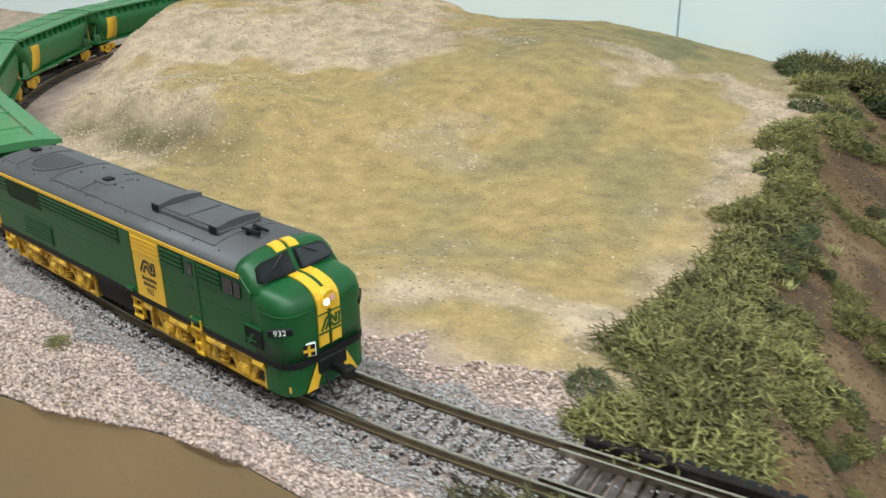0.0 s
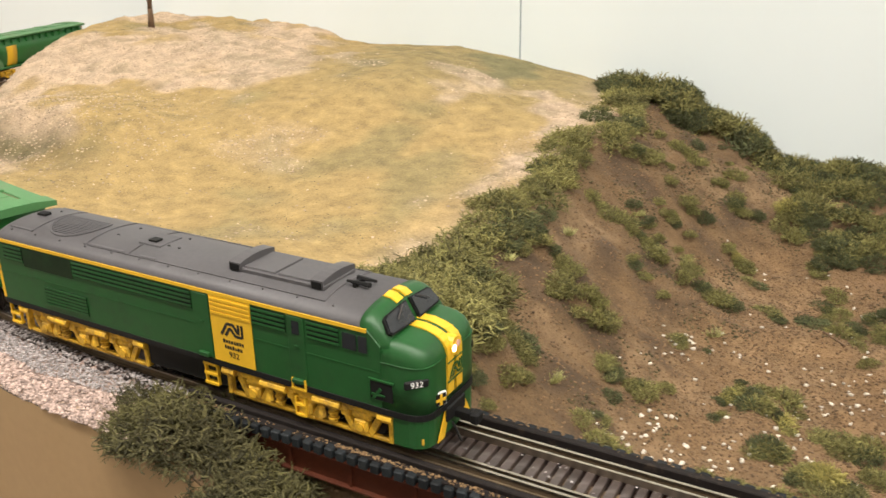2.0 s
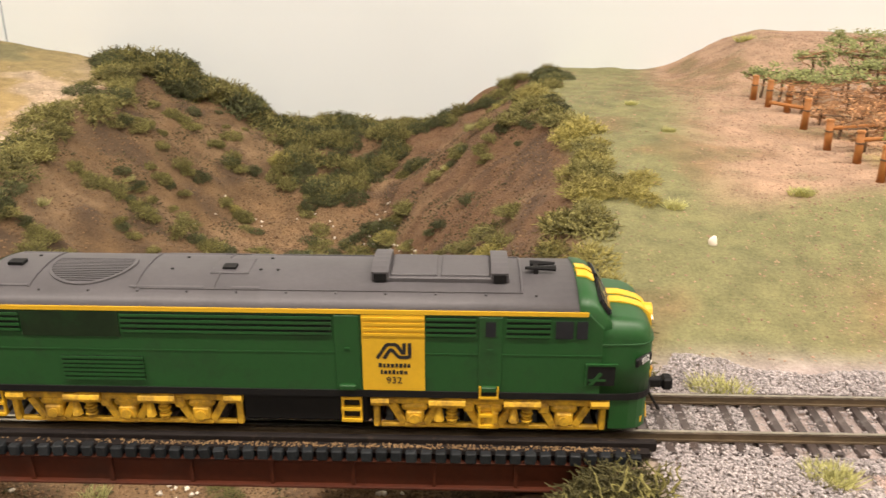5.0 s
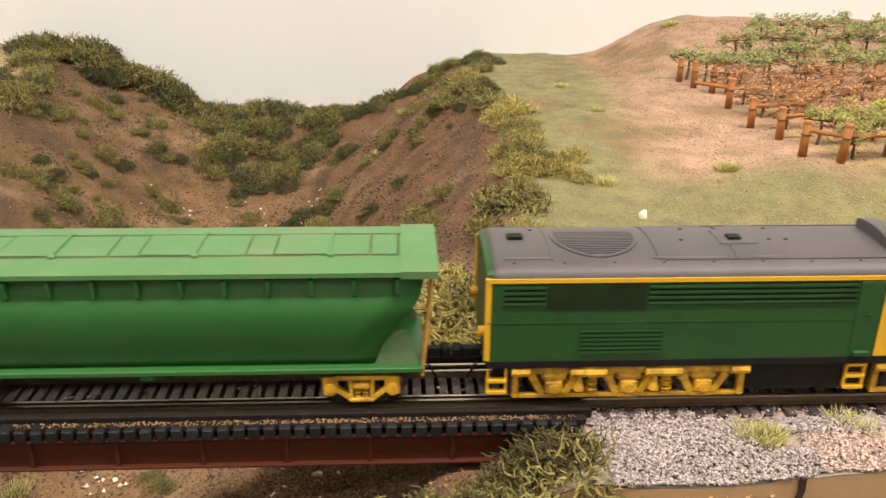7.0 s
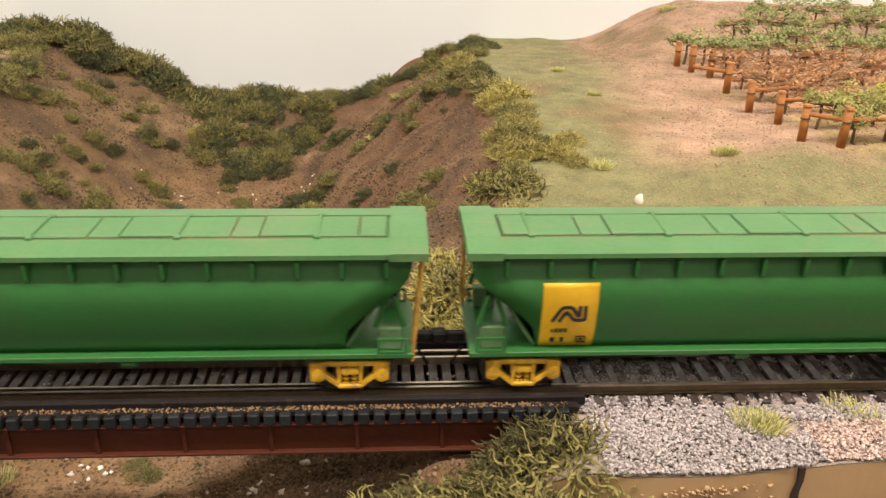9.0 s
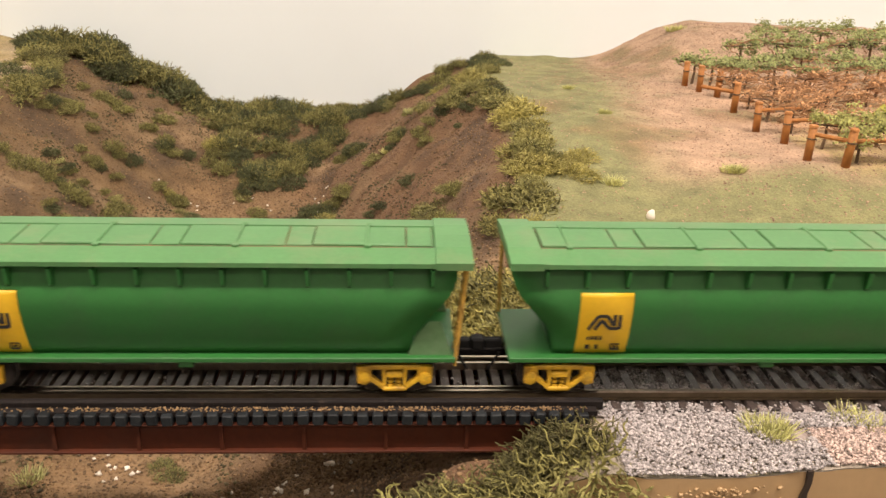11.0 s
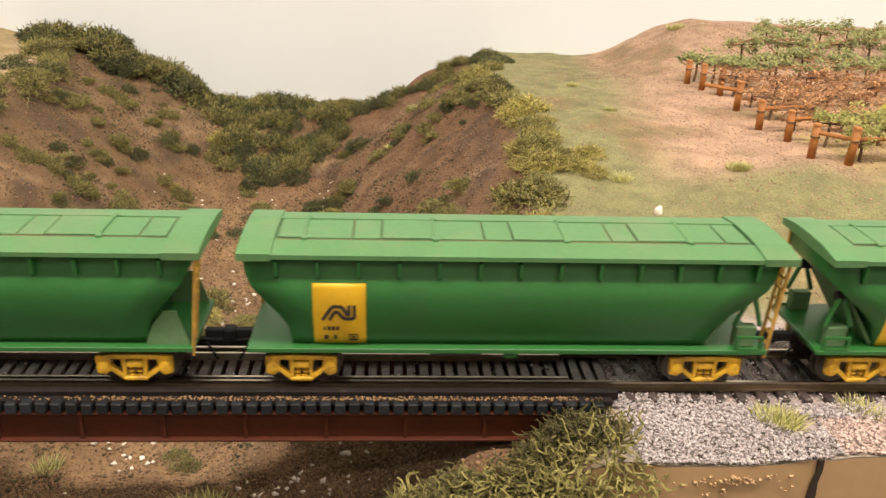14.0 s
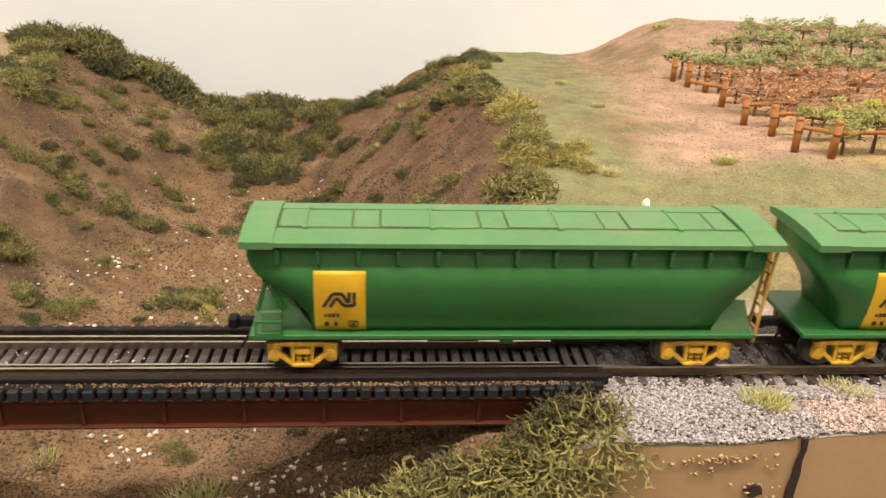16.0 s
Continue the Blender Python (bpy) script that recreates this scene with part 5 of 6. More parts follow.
    pts = np.stack([x[keep], y[keep], height(x[keep], y[keep])], 1)
    grains("dark_crumbs", pts, 0.00048, MOSS_CRUMB, "dark mossy crumbs scattered over the hill", "scatter", 54)
    x, y, rng = spread(24000, 0.24, 0.60, 0.035, 0.49, 49)
    keep = (x > east_rim(y)) & (rng.uniform(0, 1, len(x)) < 0.25 + 0.75 * smooth(0.29, 0.33, x + 0.0 * y))
    pts = np.stack([x[keep], y[keep], height(x[keep], y[keep])], 1)
    grains("bank_crumbs", pts, 0.00055, CLAY_CRUMB, "reddish clay crumbs on the vineyard slope", "scatter", 50)


build_grit()


# ---- plants ----
def strand_mesh(name, mat, seed, n, reach, thick, spread_=1.0, curl=0.9, steps=5, rise=0.6):
    """A tangle of curling twigs that springs from a low dome."""
    rng = random.Random(seed)
    verts, faces = [], []
    for _ in range(n):
        a, r = rng.uniform(0, 2 * math.pi), math.sqrt(rng.random()) * spread_ * 0.85
        p = Vector((math.cos(a) * r, math.sin(a) * r, max(0.0, rng.uniform(-0.1, 0.75 * (1 - r * r)))))
        way = Vector((math.cos(a) * r + rng.gauss(0, 0.5), math.sin(a) * r + rng.gauss(0, 0.5), rise + rng.gauss(0, 0.5))).normalized()
        ring0 = None
        for k in range(steps):
            t = thick * (1 - 0.6 * k / steps) * rng.uniform(0.8, 1.2)
            side = way.orthogonal().normalized()
            up = way.cross(side)
            idx = []
            for j in range(3):
                b = 2 * math.pi * j / 3
                verts.append(p + (side * math.cos(b) + up * math.sin(b)) * t)
                idx.append(len(verts) - 1)
            if ring0:
                for j in range(3):
                    faces.append((ring0[j], ring0[(j + 1) % 3], idx[(j + 1) % 3], idx[j]))
            ring0 = idx
            p = p + way * reach / steps
            way = (way + Vector((rng.gauss(0, curl), rng.gauss(0, curl), rng.gauss(-0.1, curl))) * 0.5).normalized()
    return mesh_of(name, verts, faces, mat)


def tuft_mesh(name, mat, seed, n):
    rng = random.Random(seed)
    verts, faces = [], []
    for _ in range(n):
        a, r = rng.uniform(0, 2 * math.pi), math.sqrt(rng.random())
        p = Vector((math.cos(a) * r, math.sin(a) * r * 0.8, 0))
        tip = p + Vector((math.cos(a) * r * 0.5 + rng.gauss(0, 0.25), math.sin(a) * r * 0.5 + rng.gauss(0, 0.25), rng.uniform(0.5, 1.1)))
        b = rng.uniform(0, math.pi)
        w = Vector((math.cos(b), math.sin(b), 0)) * 0.05
        k = len(verts)
        verts += [p - w, p + w, p.lerp(tip, 0.6) + w * 0.7, tip, p.lerp(tip, 0.6) - w * 0.7]
        faces.append((k, k + 1, k + 2, k + 3, k + 4))
    return mesh_of(name, verts, faces, mat)


def twig_set(tag, mat, dark):
    return [strand_mesh(tag, mat, 60 + i, 360, 0.62, 0.029, curl=1.2, rise=0.8) for i in range(3)] + [strand_mesh(tag, dark if i else mat, 70 + i, 520, 0.42, 0.024, curl=1.3, rise=0.8) for i in range(2)]


OLIVE = twig_set("bush", LICHEN, LICHEN_DARK)
DARK = [strand_mesh("bush", LICHEN_DARK if i else LICHEN, 80 + i, 560, 0.40, 0.024, curl=1.3, rise=0.8) for i in range(3)] + [strand_mesh("bush", LICHEN_DARK, 84 + i, 300, 0.5, 0.03) for i in range(2)]
STRAW = [strand_mesh("bush", LICHEN_PALE if i else LICHEN, 90 + i, 250, 0.75, 0.034, curl=0.9) for i in range(3)]
NEAR = [strand_mesh("bush", LICHEN_NEAR, 95 + i, 420, 0.95, 0.034, curl=0.95, steps=8) for i in range(3)]
RIM = [strand_mesh("bush", LICHEN, 395 + i, 230, 0.85, 0.036, curl=1.15, steps=7, rise=0.6) for i in range(3)]
STALKS = [strand_mesh("bush", LICHEN_STALK, 295 + i, 90, 1.25, 0.040, curl=1.4, steps=10, rise=0.35) for i in range(3)]
NEAR_SHADED = [strand_mesh("bush", LICHEN_SHADED, 195 + i, 420, 0.9, 0.034, curl=0.95, steps=8) for i in range(2)]
TUFTS = [tuft_mesh("grass_tuft", GRASS_PALE, 100 + i, 150) for i in range(3)]
plant_rng = random.Random(12)


SCRUB = []


def bush(kinds, x, y, r, flat=0.75, sink=0.25, z=None, label="", group="lichen bushes"):
    """A bush; with no label it joins the scrub that is built as one mesh."""
    me = plant_rng.choice(kinds)
    ob = tagged(new("bush", me), label, "bush", group) if label else None
    zz = float(height(x, y)) if z is None else z
    s = r * plant_rng.uniform(0.85, 1.15)
    m = pose(x, y, zz - r * sink * 0.5, plant_rng.uniform(-12, 12), plant_rng.uniform(-12, 12), plant_rng.uniform(0, 360)) @ Matrix.Diagonal((s, s * plant_rng.uniform(0.8, 1.2), s * flat, 1))
    if ob:
        ob.matrix_basis = m
    else:
        SCRUB.append((me, m))
    return ob


def join_scrub(name, label):
    """All waiting scrub as one mesh, by material."""
    mats, verts, faces, which, base = [], [], [], [], 0
    for me, m in SCRUB:
        co = np.empty(len(me.vertices) * 3)
        me.vertices.foreach_get("co", co)
        mm = np.array(m)
        verts.append(co.reshape(-1, 3) @ mm[:3, :3].T + mm[:3, 3])
        idx = np.empty(len(me.loops), dtype=np.int32)
        me.loops.foreach_get("vertex_index", idx)
        faces.append(idx.reshape(-1, 4) + base)
        base += len(me.vertices)
        if me.materials[0] not in mats:
            mats.append(me.materials[0])
        which += [mats.index(me.materials[0])] * len(me.polygons)
    v, f = np.concatenate(verts), np.concatenate(faces)
    out = bpy.data.meshes.new(name)
    out.vertices.add(len(v))
    out.vertices.foreach_set("co", v.astype(np.float32).ravel())
    out.loops.add(len(f) * 4)
    out.loops.foreach_set("vertex_index", f.astype(np.int32).ravel())
    out.polygons.add(len(f))
    out.polygons.foreach_set("loop_start", np.arange(0, len(f) * 4, 4, dtype=np.int32))
    out.polygons.foreach_set("loop_total", np.full(len(f), 4, dtype=np.int32))
    for mt in mats:
        out.materials.append(mt)
    out.polygons.foreach_set("material_index", which)
    out.update(calc_edges=True)
    tagged(new(name, out), label, "scrub", kind="stuff")
    SCRUB.clear()


def tuft(x, y, r, label="pale green static grass tuft", z=None):
    ob = tagged(new("grass_tuft", plant_rng.choice(TUFTS)), label, "grass tuft", "grass tufts")
    zz = float(height(x, y)) if z is None else z
    ob.matrix_basis = pose(x, y, zz - 0.0004, 0, 0, plant_rng.uniform(0, 360)) @ Matrix.Diagonal((r, r, r * 0.85, 1))
    return ob


def plant_gully():
    R = plant_rng.uniform
    # along the western rim, thick near the bridge
    y = 0.026
    while y < 0.47:
        xr = float(west_rim(np.array(y)))
        for k in range(3 if y < 0.16 else 2):
            bush(RIM if R(0, 1) < 0.85 - 1.6 * y else OLIVE, xr + R(-0.008, 0.026 if y < 0.16 else 0.014), y + R(-0.008, 0.008), R(0.009, 0.014), label="olive green lichen bush along the hill's edge")
        y += 0.0135
    for k in range(46):
        y = R(0.022, 0.150)
        xr = float(west_rim(np.array(y)))
        bush(RIM if R(0, 1) < 0.7 else OLIVE, xr + R(-0.022, 0.0) * (1 - 0.3 * y / 0.15), y, R(0.007, 0.012), 0.8, label="olive green lichen bush along the hill's edge")
    # runs of scrub down the western slope
    for y0, x1, y1 in ((0.20, 0.000, 0.185), (0.28, 0.020, 0.275), (0.36, 0.035, 0.345), (0.42, 0.03, 0.39), (0.12, -0.010, 0.115)):
        x0 = float(west_rim(np.array(y0)))
        n = 13
        for k in range(n):
            f = (k + 0.5) / n
            if R(0, 1) < 0.85:
                bush(OLIVE, x0 + (x1 - x0) * f + R(-0.004, 0.004), y0 + (y1 - y0) * f + R(-0.005, 0.005), R(0.005, 0.010), 0.95)
    # the back ridge against the sky
    x = -0.095
    while x < 0.252:
        for k in range(3):
            bush(DARK if R(0, 1) < 0.4 else OLIVE, x + R(-0.006, 0.006), 0.484 + R(-0.020, 0.010), R(0.0065, 0.0155) * (1.2 if x < 0.03 else (0.9 if x < 0.11 else 0.7)), R(0.7, 1.1), 0.1 if x < 0.11 else 0.3)
        x += 0.0080
    for k in range(26):
        bush(DARK if R(0, 1) < 0.6 else OLIVE, -0.056 + R(-0.026, 0.034), 0.480 + R(-0.016, 0.014), R(0.009, 0.019), R(0.8, 1.15), 0.0)
    # thicket at the head of the gully
    for k in range(110):
        f = R(0, 1)
        bush(OLIVE if R(0, 1) < 0.7 else DARK, 0.085 + R(-0.052, 0.062) * (0.35 + 0.65 * f), 0.365 + 0.105 * f, R(0.005, 0.013), R(0.75, 1.15))
    for k in range(10):
        bush(OLIVE, 0.078 + R(-0.008, 0.008) + 0.03 * k / 10, 0.36 - 0.009 * k + R(-0.004, 0.004), R(0.006, 0.009), 0.6)
    # scattered clumps on the floor and the slopes
    spots = [(0.103, 0.190, 0.011), (0.150, 0.160, 0.013), (0.160, 0.165, 0.009), (0.112, 0.128, 0.010), (0.060, 0.290, 0.010), (0.085, 0.300, 0.010), (0.130, 0.285, 0.009), (0.140, 0.292, 0.008),
             (0.170, 0.255, 0.008), (0.155, 0.265, 0.007), (0.168, 0.330, 0.008), (0.182, 0.345, 0.007), (0.190, 0.190, 0.010), (0.205, 0.175, 0.012), (0.010, 0.160, 0.006), (0.030, 0.215, 0.007),
             (-0.010, 0.250, 0.007), (0.045, 0.330, 0.007), (0.010, 0.300, 0.008), (0.200, 0.290, 0.006), (0.178, 0.215, 0.006), (0.020, 0.120, 0.006), (0.060, 0.080, 0.007), (0.020, 0.05, 0.007), (0.1, 0.06, 0.006), (0.14, 0.21, 0.006)]
    for x, y, r in spots:
        for k in range(2):
            bush(OLIVE, x + R(-0.5, 0.5) * r, y + R(-0.4, 0.4) * r, r * 0.95, 0.55, label="low olive scrub clump on the gully floor")
    for k in range(34):
        x, y = R(-0.045, 0.215), R(0.06, 0.44)
        side = -1 if x < 0.085 else 1
        if not west_rim(np.array(y)) + 0.01 < x < east_rim(np.array(y)) - 0.01:
            continue
        ln, n = R(0.006, 0.030), plant_rng.randrange(3, 8)
        for j in range(n):
            f = j / n
            bush(OLIVE if R(0, 1) < 0.75 else (DARK if R(0, 1) < 0.6 else STRAW), x + side * ln * (0.5 - f) + R(-0.004, 0.004), y + R(-0.004, 0.004) - 0.25 * ln * f, R(0.004, 0.0095), R(0.75, 1.05))
    for k in range(110):
        x, y = R(-0.05, 0.225), R(0.03, 0.45)
        n = float(rough_noise(np.array(x), np.array(y), 0.05, 91) + 0.6 * rough_noise(np.array(x), np.array(y), 0.02, 92))
        if n > -0.1 and west_rim(np.array(y)) < x < east_rim(np.array(y)):
            bush(OLIVE if R(0, 1) < 0.8 else DARK, x, y, R(0.003, 0.008), 0.9)
    # the eastern rim, straw-green
    y = 0.020
    while y < 0.47:
        xr = float(east_rim(np.array(y)))
        thick = 3 if y < 0.14 else 2
        for k in range(thick):
            kinds = STRAW if R(0, 1) < 1.15 - 2.6 * y else OLIVE
            bush(kinds, xr + R(-0.030 if y < 0.1 else -0.012, 0.008), y + R(-0.008, 0.008), R(0.006, 0.0105), 0.75, label="straw-green lichen bush along the bank's edge")
        y += 0.013
    for k in range(16):
        bush(STRAW, 0.215 + R(-0.022, 0.016), 0.045 + R(-0.020, 0.035), R(0.010, 0.014), 0.75, label="straw-green lichen bush by the bridge end")
    for k in range(9):
        bush(STRAW, 0.258 + R(-0.014, 0.014), 0.150 + R(-0.014, 0.014), R(0.005, 0.008), 0.7, label="straw-green lichen bush on the bank")
    for k in range(8):
        bush(DARK, 0.249 + R(-0.009, 0.007), 0.480 + R(-0.012, 0.010), R(0.007, 0.010), 0.9)
    # big lichen at the bridge's front corners
    for k in range(20):
        x = 0.150 + 0.079 * k / 19 + R(-0.003, 0.003)
        y = R(-0.034, -0.022) if x > 0.165 else R(-0.034, -0.012)
        low = 0.9 if x > 0.20 else 0.35
        bush(NEAR, x, y, R(0.008, 0.011), 0.85, low, label="tangled olive lichen beside the bridge girder")
    for k in range(22):
        x = 0.152 + 0.078 * k / 21 + R(-0.003, 0.003)
        bush(STALKS, x, R(-0.038, -0.030) if x > 0.165 else R(-0.037, -0.018), R(0.0095, 0.0125), 0.85, 0.75 if x > 0.20 else 0.2, label="pale branching lichen stalks beside the bridge girder")
    # western corner: about half the bushes take the copy coloured for shade
    for k in range(20):
        x = -0.078 + 0.072 * k / 19 + R(-0.004, 0.004)
        y = R(-0.036, -0.021)
        bush(NEAR_SHADED if R(0, 1) < 0.5 else NEAR, x, y, R(0.009, 0.0118) if k > 3 else 0.008, 0.80, 0.6, label="tangled olive lichen beside the bridge girder")
    bush(OLIVE, -0.078, 0.206, 0.0085, label="small olive bush on the straw hill")
    bush(OLIVE, -0.068, 0.212, 0.0085, label="small olive bush on the straw hill")
    bush(OLIVE, -0.2307, -0.0164, 0.0055, label="small dark tuft of lichen on the ballast")
    # tufts
    for x, y, r in ((0.032, 0.345, 0.005), (-0.049, 0.20, 0.005), (-0.034, 0.22, 0.004), (-0.02, 0.30, 0.004), (0.008, 0.16, 0.005), (0.012, 0.155, 0.004), (0.04, 0.24, 0.004), (0.126, 0.259, 0.004), (0.15, 0.24, 0.006), (0.16, 0.24, 0.005),
                    (0.13, 0.175, 0.005), (0.145, 0.185, 0.004), (0.19, 0.36, 0.004), (0.175, 0.33, 0.004), (-0.03, 0.13, 0.004), (0.055, 0.05, 0.005), (0.116, 0.03, 0.007), (0.108, 0.028, 0.006), (0.06, 0.20, 0.004), (-0.045, 0.17, 0.004), (0.0, 0.12, 0.004)):
        tuft(x, y, r)
    for x, y, r, n in ((0.259, 0.018, 0.005, 3), (0.273, -0.021, 0.0045, 3), (0.300, -0.018, 0.004, 2), (0.322, 0.141, 0.0035, 3), (0.395, 0.475, 0.005, 2), (0.290, 0.235, 0.003, 2), (0.280, 0.30, 0.003, 2), (0.36, 0.03, 0.006, 2), (0.271, 0.135, 0.004, 1)):
        for k in range(n):
            tuft(x + plant_rng.uniform(-0.8, 0.8) * r, y + plant_rng.uniform(-0.5, 0.5) * r, r, "yellow-green static grass tuft by the track" if y < 0.1 else "yellow-green static grass tuft")


plant_gully()
join_scrub("back_scrub", "dense olive and dark green scrub across the back ridge")


def build_vineyard():
    posts = [(0.371, 0.141, 0.0168), (0.359, 0.151, 0.0160), (0.363, 0.184, 0.0155), (0.361, 0.213, 0.0155), (0.362, 0.248, 0.0165), (0.365, 0.283, 0.0155), (0.358, 0.294, 0.0155), (0.359, 0.324, 0.0150)]
    def post(x, y, h):
        z = float(height(x, y))
        p = thing("vineyard_post", "round orange-stained timber vineyard post", "post", "vineyard posts")
        p.matrix_basis = pose(x, y, z - 0.001, plant_rng.uniform(-3, 3), plant_rng.uniform(-3, 3), plant_rng.uniform(0, 90))
        part("shaft", rod((0, 0, 0), (0, 0, h), 0.0019, 10, 0.00175), POST_WOOD, p, "", True)
        part("cap", rod((0, 0, h), (0, 0, h + 0.0008), 0.0021, 10, 0.0016), POST_WOOD, p)
        part("wire_band", rod((0, 0, h * 0.66), (0, 0, h * 0.70), 0.0021, 10), BARK, p, "dark wire band")
        return z
    zs = [post(*q) for q in posts]
    rails = [((0.371, 0.141), (0.359, 0.151)), ((0.363, 0.184), (0.395, 0.19)), ((0.361, 0.213), (0.388, 0.216)), ((0.362, 0.248), (0.345, 0.255)), ((0.371, 0.141), (0.43, 0.145))]
    for a, b in rails:
        za, zb = float(height(*a)) + 0.0110, float(height(*b)) + 0.0118
        r = thing("vineyard_rail", "thin orange timber rail tied between vineyard posts", "rail", "vineyard rails")
        part("bar", rod((*a, za), (*b, zb), 0.0010, 8), POST_WOOD, r)
    # rows of vines: a trunk, a cordon, canes and leaves in hanging clusters
    def leaves(seed, n, mat, wide=0.0095, deep=0.0034, top=0.0150, thick=0.0019, clusters=9):
        rng = random.Random(seed)
        verts, faces = [], []
        hubs = [Vector((rng.uniform(-1, 1) * wide, rng.gauss(0, deep), top + rng.gauss(0, thick))) for _ in range(clusters)]
        for _ in range(n):
            p = rng.choice(hubs) + Vector((rng.gauss(0, 0.0019), rng.gauss(0, 0.0019), rng.gauss(-0.0004, 0.0011)))
            u = Vector((rng.gauss(0, 1), rng.gauss(0, 1), rng.gauss(0, 0.6))).normalized()
            v = u.orthogonal().normalized()
            sz = rng.uniform(0.00045, 0.00095)
            k = len(verts)
            verts += [p - u * sz, p + v * sz * 0.8, p + u * sz * 1.3, p - v * sz * 0.8]
            faces.append((k, k + 1, k + 2, k + 3))
        return mesh_of("leaves", verts, faces, mat)
    def canes(seed, n, low, high):
        """Thin bare shoots that wander along the wires."""
        rng = random.Random(seed)
        bm = bmesh.new()
        for _ in range(n):
            p = Vector((rng.uniform(-0.010, 0.006), rng.gauss(0, 0.0022), rng.uniform(low, high)))
            for _ in range(3):
                q = p + Vector((rng.uniform(0.001, 0.0048), rng.gauss(0, 0.0014), rng.gauss(0, 0.0013)))
                add_rod(bm, p, q, 0.00028, 3)
                p = q
        me = bpy.data.meshes.new("cane")
        bm.to_mesh(me)
        bm.free()
        me.materials.append(VINE_CANE)
        return me
    crowns = {"green": [leaves(i, 420, VINE_GREEN, clusters=12) for i in range(3)], "yellow": [leaves(5 + i, 480, VINE_YELLOW, clusters=13) for i in range(2)] + [leaves(8 + i, 480, VINE_OLIVE, clusters=13) for i in range(2)], "rust": [leaves(10 + i, 90, VINE_RUST, 0.011, 0.003, 0.0125, 0.0024, 14) for i in range(3)],
              "tall": [leaves(20 + i, 560, VINE_GREEN, 0.0095, 0.0045, 0.0140, 0.0026, 11) for i in range(3)]}
    shoots = {"green": [canes(30, 8, 0.010, 0.014)], "yellow": [canes(31, 10, 0.010, 0.015)], "rust": [canes(32 + i, 34, 0.005, 0.0145) for i in range(3)], "tall": [canes(36, 10, 0.010, 0.014)]}
    def trunk_mesh(h):
        bm = bmesh.new()
        add_rod(bm, (0, 0, 0), (0.0005, 0.0003, h * 0.55), 0.0009, 6, 0.0007)
        add_rod(bm, (0.0005, 0.0003, h * 0.55), (-0.0002, 0, h), 0.0007, 6, 0.0006)
        add_rod(bm, (-0.009, 0, h + 0.0004), (0.009, 0, h), 0.0004, 5)
        me = bpy.data.meshes.new("trunk")
        bm.to_mesh(me)
        bm.free()
        me.materials.append(BARK)
        return me
    trunks = {"green": trunk_mesh(0.0120), "yellow": trunk_mesh(0.0120), "rust": trunk_mesh(0.0105), "tall": trunk_mesh(0.0115)}
    plan = [(0.146, 0.378, 0.60, "yellow"), (0.172, 0.376, 0.60, "yellow"), (0.208, 0.376, 0.60, "rust"), (0.232, 0.374, 0.60, "rust"), (0.256, 0.374, 0.60, "rust"), (0.280, 0.372, 0.60, "rust"), (0.304, 0.368, 0.60, "green"), (0.330, 0.366, 0.60, "green"), (0.372, 0.410, 0.60, "tall"), (0.405, 0.440, 0.62, "tall")]
    words = {"green": "green-leaved model grape vine on a trellis row", "yellow": "yellow-green model grape vine on a trellis row", "rust": "rust-brown autumn grape vine with bare canes", "tall": "tall green-leaved grape vine at the back of the vineyard"}
    for y, x0, x1, hue in plan:
        x = x0
        while x < x1:
            yy = y + plant_rng.uniform(-0.003, 0.003) + 0.10 * (x - x0)
            v = thing("grape_vine", words[hue], "vine", "vineyard vines")
            sz = plant_rng.uniform(0.85, 1.2)
            v.matrix_basis = pose(x, yy, float(height(x, yy)) - 0.0005, plant_rng.uniform(-4, 4), plant_rng.uniform(-5, 5), plant_rng.uniform(-8, 20)) @ Matrix.Diagonal((sz, sz, sz, 1))
            for nm, me in (("trunk", trunks[hue]), ("cane", plant_rng.choice(shoots[hue])), ("leaves", plant_rng.choice(crowns[hue]))):
                o = new(nm, me)
                o.parent = v
            x += plant_rng.uniform(0.011, 0.018) if hue == "yellow" else plant_rng.uniform(0.018, 0.028)


build_vineyard()


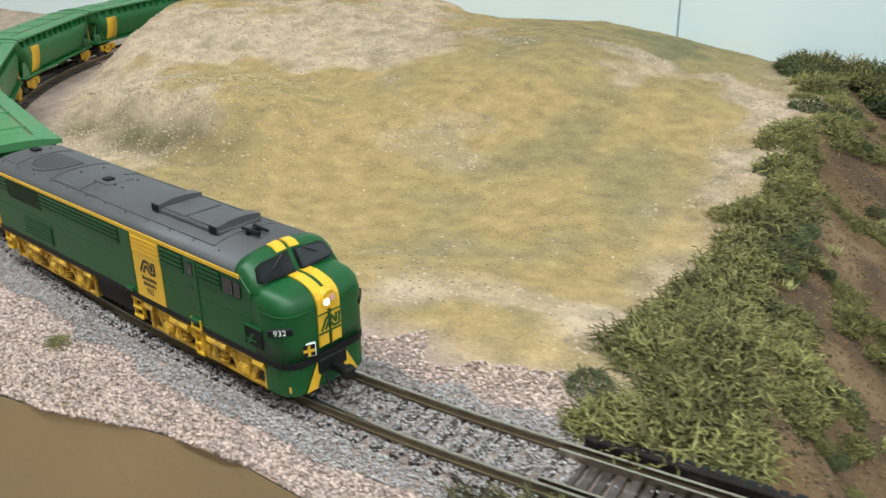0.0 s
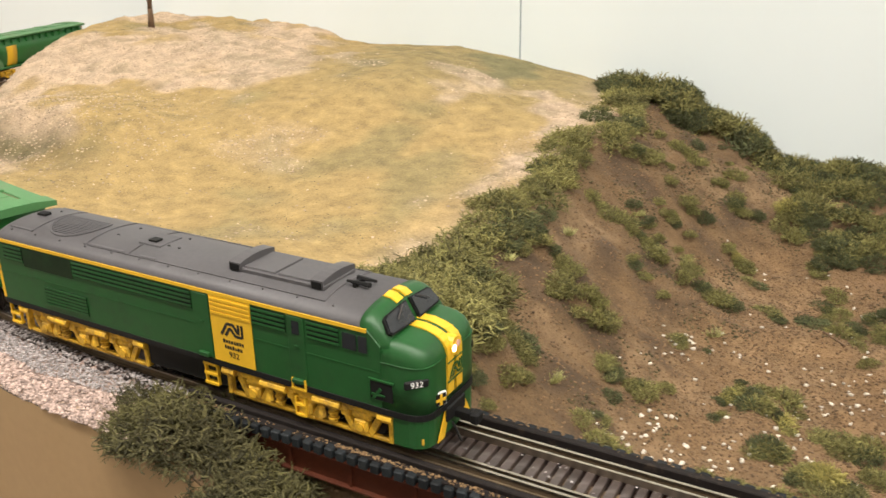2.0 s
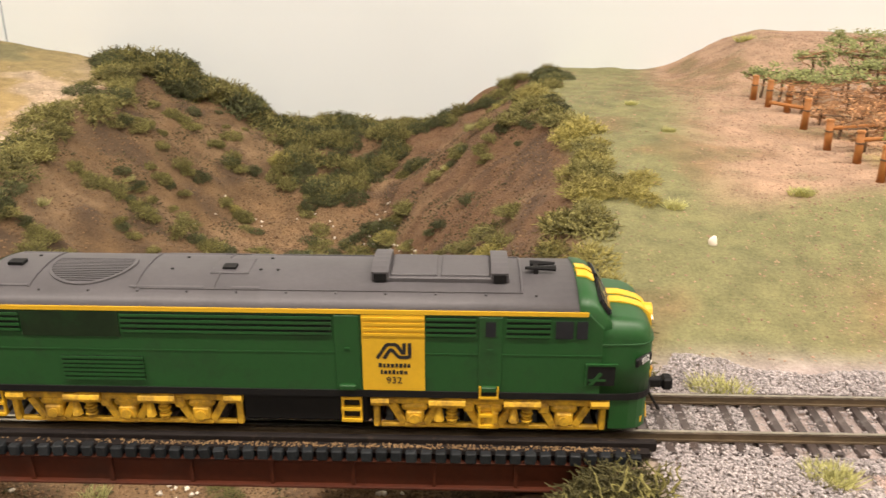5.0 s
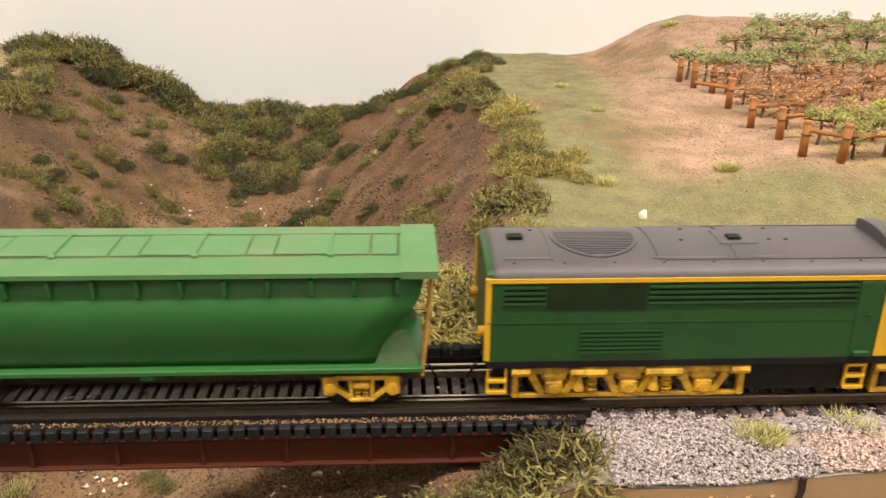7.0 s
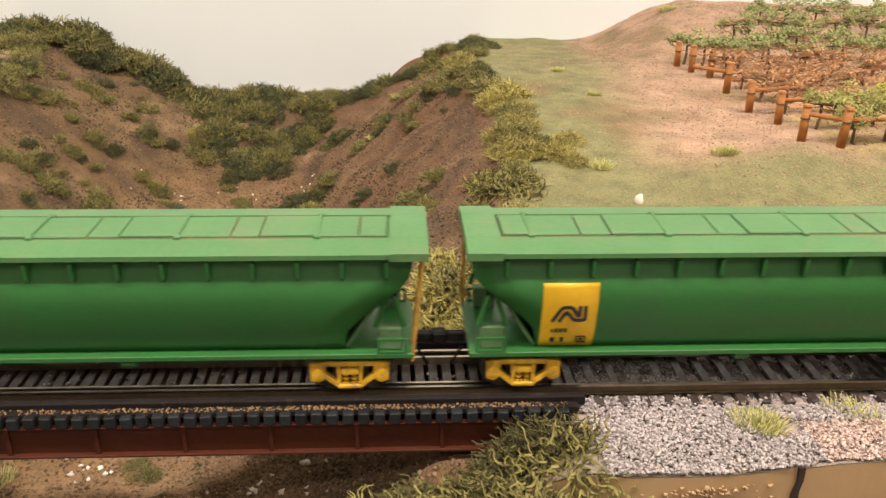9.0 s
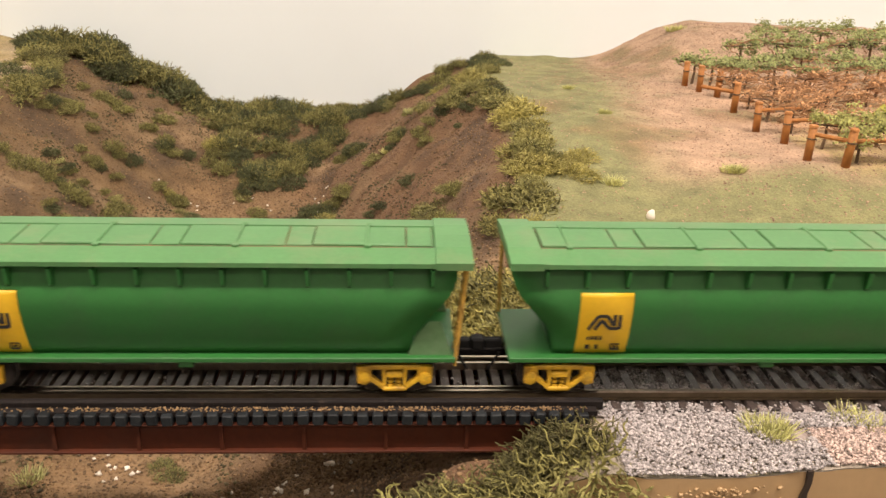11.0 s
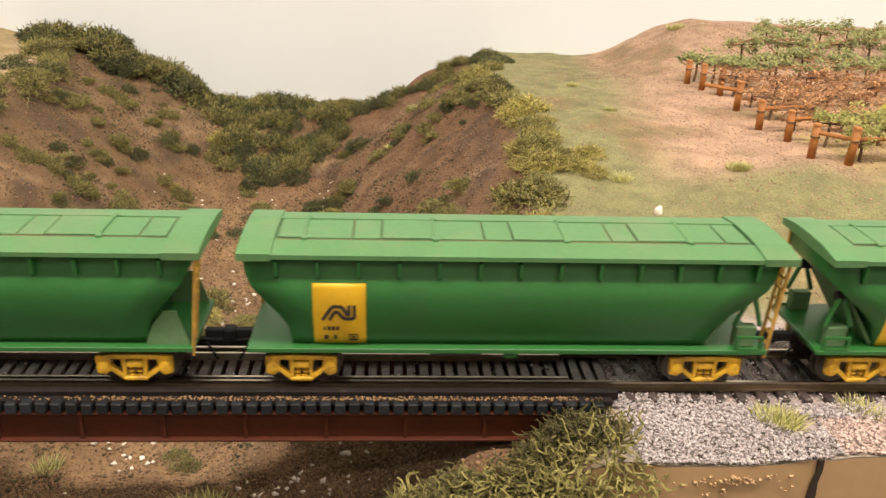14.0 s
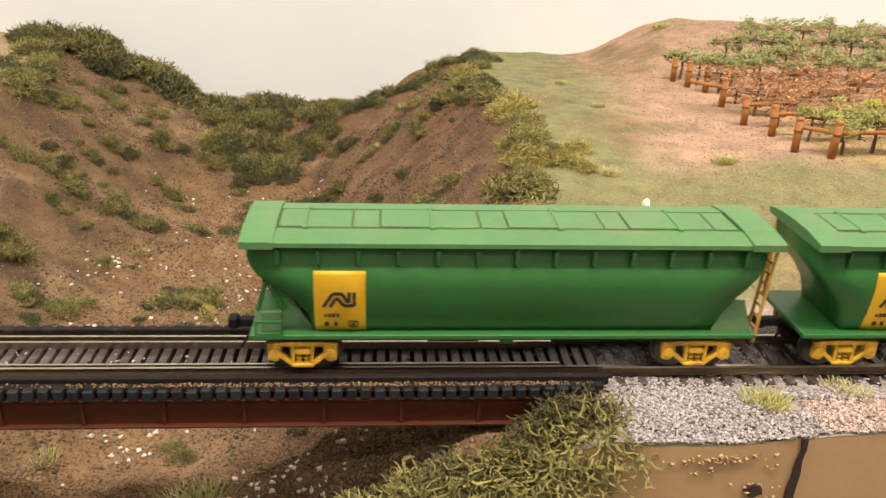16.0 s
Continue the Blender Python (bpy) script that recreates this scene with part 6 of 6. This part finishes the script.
def build_small():
    # the crack and the hole in the fascia
    def front_y(x):
        return FRONT + 0.004 * float(rough_noise(np.array(x), np.array(0.2), 0.05, 21))
    edge = [(0.2778, -0.0032), (0.2780, -0.0075), (0.2772, -0.0105), (0.2770, -0.0145), (0.2763, -0.018), (0.2762, -0.026), (0.2756, -0.034), (0.2750, -0.06), (0.2776, -0.06), (0.2780, -0.034), (0.2782, -0.026), (0.2786, -0.018), (0.2790, -0.0135), (0.2787, -0.0095), (0.2793, -0.0065), (0.2792, -0.0032)]
    pts = [(x, front_y(x) - 0.0014, z) for x, z in edge]
    tagged(part("fascia_crack", plate(pts, (0, 0.0010, 0)), CRACK), "dark jagged crack down the brown fascia", "crack", kind="structure")
    rng = random.Random(3)
    hole = [(0.2672 + (0.0023 + rng.uniform(-0.0006, 0.0006)) * math.cos(a), front_y(0.2672) - 0.0014, -0.0177 + (0.0016 + rng.uniform(-0.0004, 0.0004)) * math.sin(a)) for a in [2 * math.pi * k / 12 for k in range(12)]]
    tagged(part("fascia_hole", plate(hole, (0, 0.0010, 0)), CRACK), "dark chipped hole in the brown fascia", "hole", kind="structure")
    # stones stuck to the painted board below the ballast
    pts = []
    for k in range(70):
        x = rng.gauss(0.258, 0.007)
        pts.append((x, front_y(x) - 0.0008, -0.0065 - abs(rng.gauss(0, 0.0022))))
    for k in range(26):
        x = 0.2672 + rng.gauss(0, 0.003)
        pts.append((x, front_y(x) - 0.0010, -0.0177 + rng.gauss(0, 0.0026)))
    grains("stuck_stones", np.array(pts), 0.0006, FASCIA, "painted-over stones stuck to the fascia", "stones", 77)
    # crumbs along the bridge's deck edge
    g = np.random.RandomState(5)
    xs = g.uniform(BRIDGE_W, BRIDGE_E - 0.004, 2200)
    keep = g.uniform(0, 1, 2200) < 0.25 + 0.75 * smooth(-0.2, 0.5, rough_noise(xs, xs * 0, 0.03, 6))
    xs = xs[keep]
    ys = np.where(g.uniform(0, 1, len(xs)) < 0.7, -0.0158, 0.0158) + g.uniform(-0.0009, 0.0009, len(xs))
    grains("deck_crumbs", np.stack([xs, ys, np.full(len(xs), -0.0012)], 1), 0.00035, DECK_CRUMB, "brown crumbs caught along the deck edge", "crumbs", 78)
    xs = g.uniform(BRIDGE_W, BRIDGE_E, 260)
    grains("deck_stones", np.stack([xs, g.uniform(-0.012, 0.012, 260), np.full(260, -0.0023)], 1), 0.0005, BALLAST, "stray ballast stones on the bridge deck", "stones", 79)
    t = thing("white_pebble", "small white quartz pebble on the green bank", "pebble")
    t.location = (0.279, 0.105, float(height(0.279, 0.105)))
    bm = bmesh.new()
    bmesh.ops.create_icosphere(bm, subdivisions=2, radius=0.0016)
    for v in bm.verts:
        v.co = Vector((v.co.x * 1.1, v.co.y * 0.8, v.co.z * 1.6 + 0.001)) * (1 + 0.25 * noise.noise(v.co * 900))
    part("stone", bm, WHITE_STONE, t, "", True)
    # a trunk on the hilltop and twigs in the gully
    tr = thing("tree", "bare brown tree trunk on the straw hilltop", "tree")
    tr.location = (-0.530, 0.42, float(height(-0.530, 0.42)) - 0.001)
    bm = rod((0, 0, 0), (0.001, 0, 0.018), 0.0032, 9, 0.0024)
    add_rod(bm, (0.001, 0, 0.018), (0.003, 0.001, 0.045), 0.0024, 8, 0.0014)
    add_rod(bm, (0.001, 0, 0.020), (-0.008, 0.002, 0.040), 0.0013, 7, 0.0007)
    add_rod(bm, (0.0015, 0, 0.026), (0.011, -0.002, 0.042), 0.0012, 7, 0.0006)
    part("trunk", bm, BARK, tr, "", True)
    for x, y, ln, a in ((0.13, 0.115, 0.016, 0.3), (0.06, 0.03, 0.013, 0.2), (0.09, 0.27, 0.012, -0.2), (0.12, 0.10, 0.010, 1.0)):
        z = float(height(x, y)) + 0.0008
        tw = thing("twig", "dry brown twig lying on the gully floor", "twig", "twigs")
        part("stick", rod((x, y, z), (x + ln * math.cos(a), y + ln * math.sin(a), float(height(x + ln * math.cos(a), y + ln * math.sin(a))) + 0.0012), 0.0005, 6, 0.0003), BARK, tw)


build_small()


# ---- what moves ----
# how far along the line the locomotive's panel stands, time by time
RUN = [(0.0, -0.2040), (0.5, -0.1656), (1.0, -0.1283), (1.5, -0.0908), (2.0, -0.0522), (2.5, -0.0163), (3.0, 0.0190), (3.5, 0.0547), (4.0, 0.0905), (4.5, 0.1263), (5.0, 0.1622),
       (6.25, 0.2500), (7.5, 0.3395), (9.0, 0.4505), (11.3, 0.6232), (12.5, 0.7125), (14.5, 0.8600), (16.0, 0.9705)]
FIRST, SPACING = -0.2275, 0.1465


def standing(s, a, b):
    """The pose of a vehicle whose origin is s along the line and whose bogies turn at s + a and s + b."""
    p, q = on_track(s + a)[0], on_track(s + b)[0]
    h = math.atan2(q.y - p.y, q.x - p.x)
    way = Vector((math.cos(h), math.sin(h), 0))
    return Matrix.Translation(p - way * a) @ Matrix.Rotation(h, 4, "Z")


def motions():
    times = [k * 0.5 for k in range(33)]
    def where(t):
        return float(np.interp(t, [r[0] for r in RUN], [r[1] for r in RUN]))
    walk(loco, [(t, standing(where(t), -0.0598, 0.0309)) for t in times])
    for k, w in enumerate(wagons):
        walk(w, [(t, standing(where(t) + FIRST - k * SPACING, -0.0034, 0.1014)) for t in times])


motions()
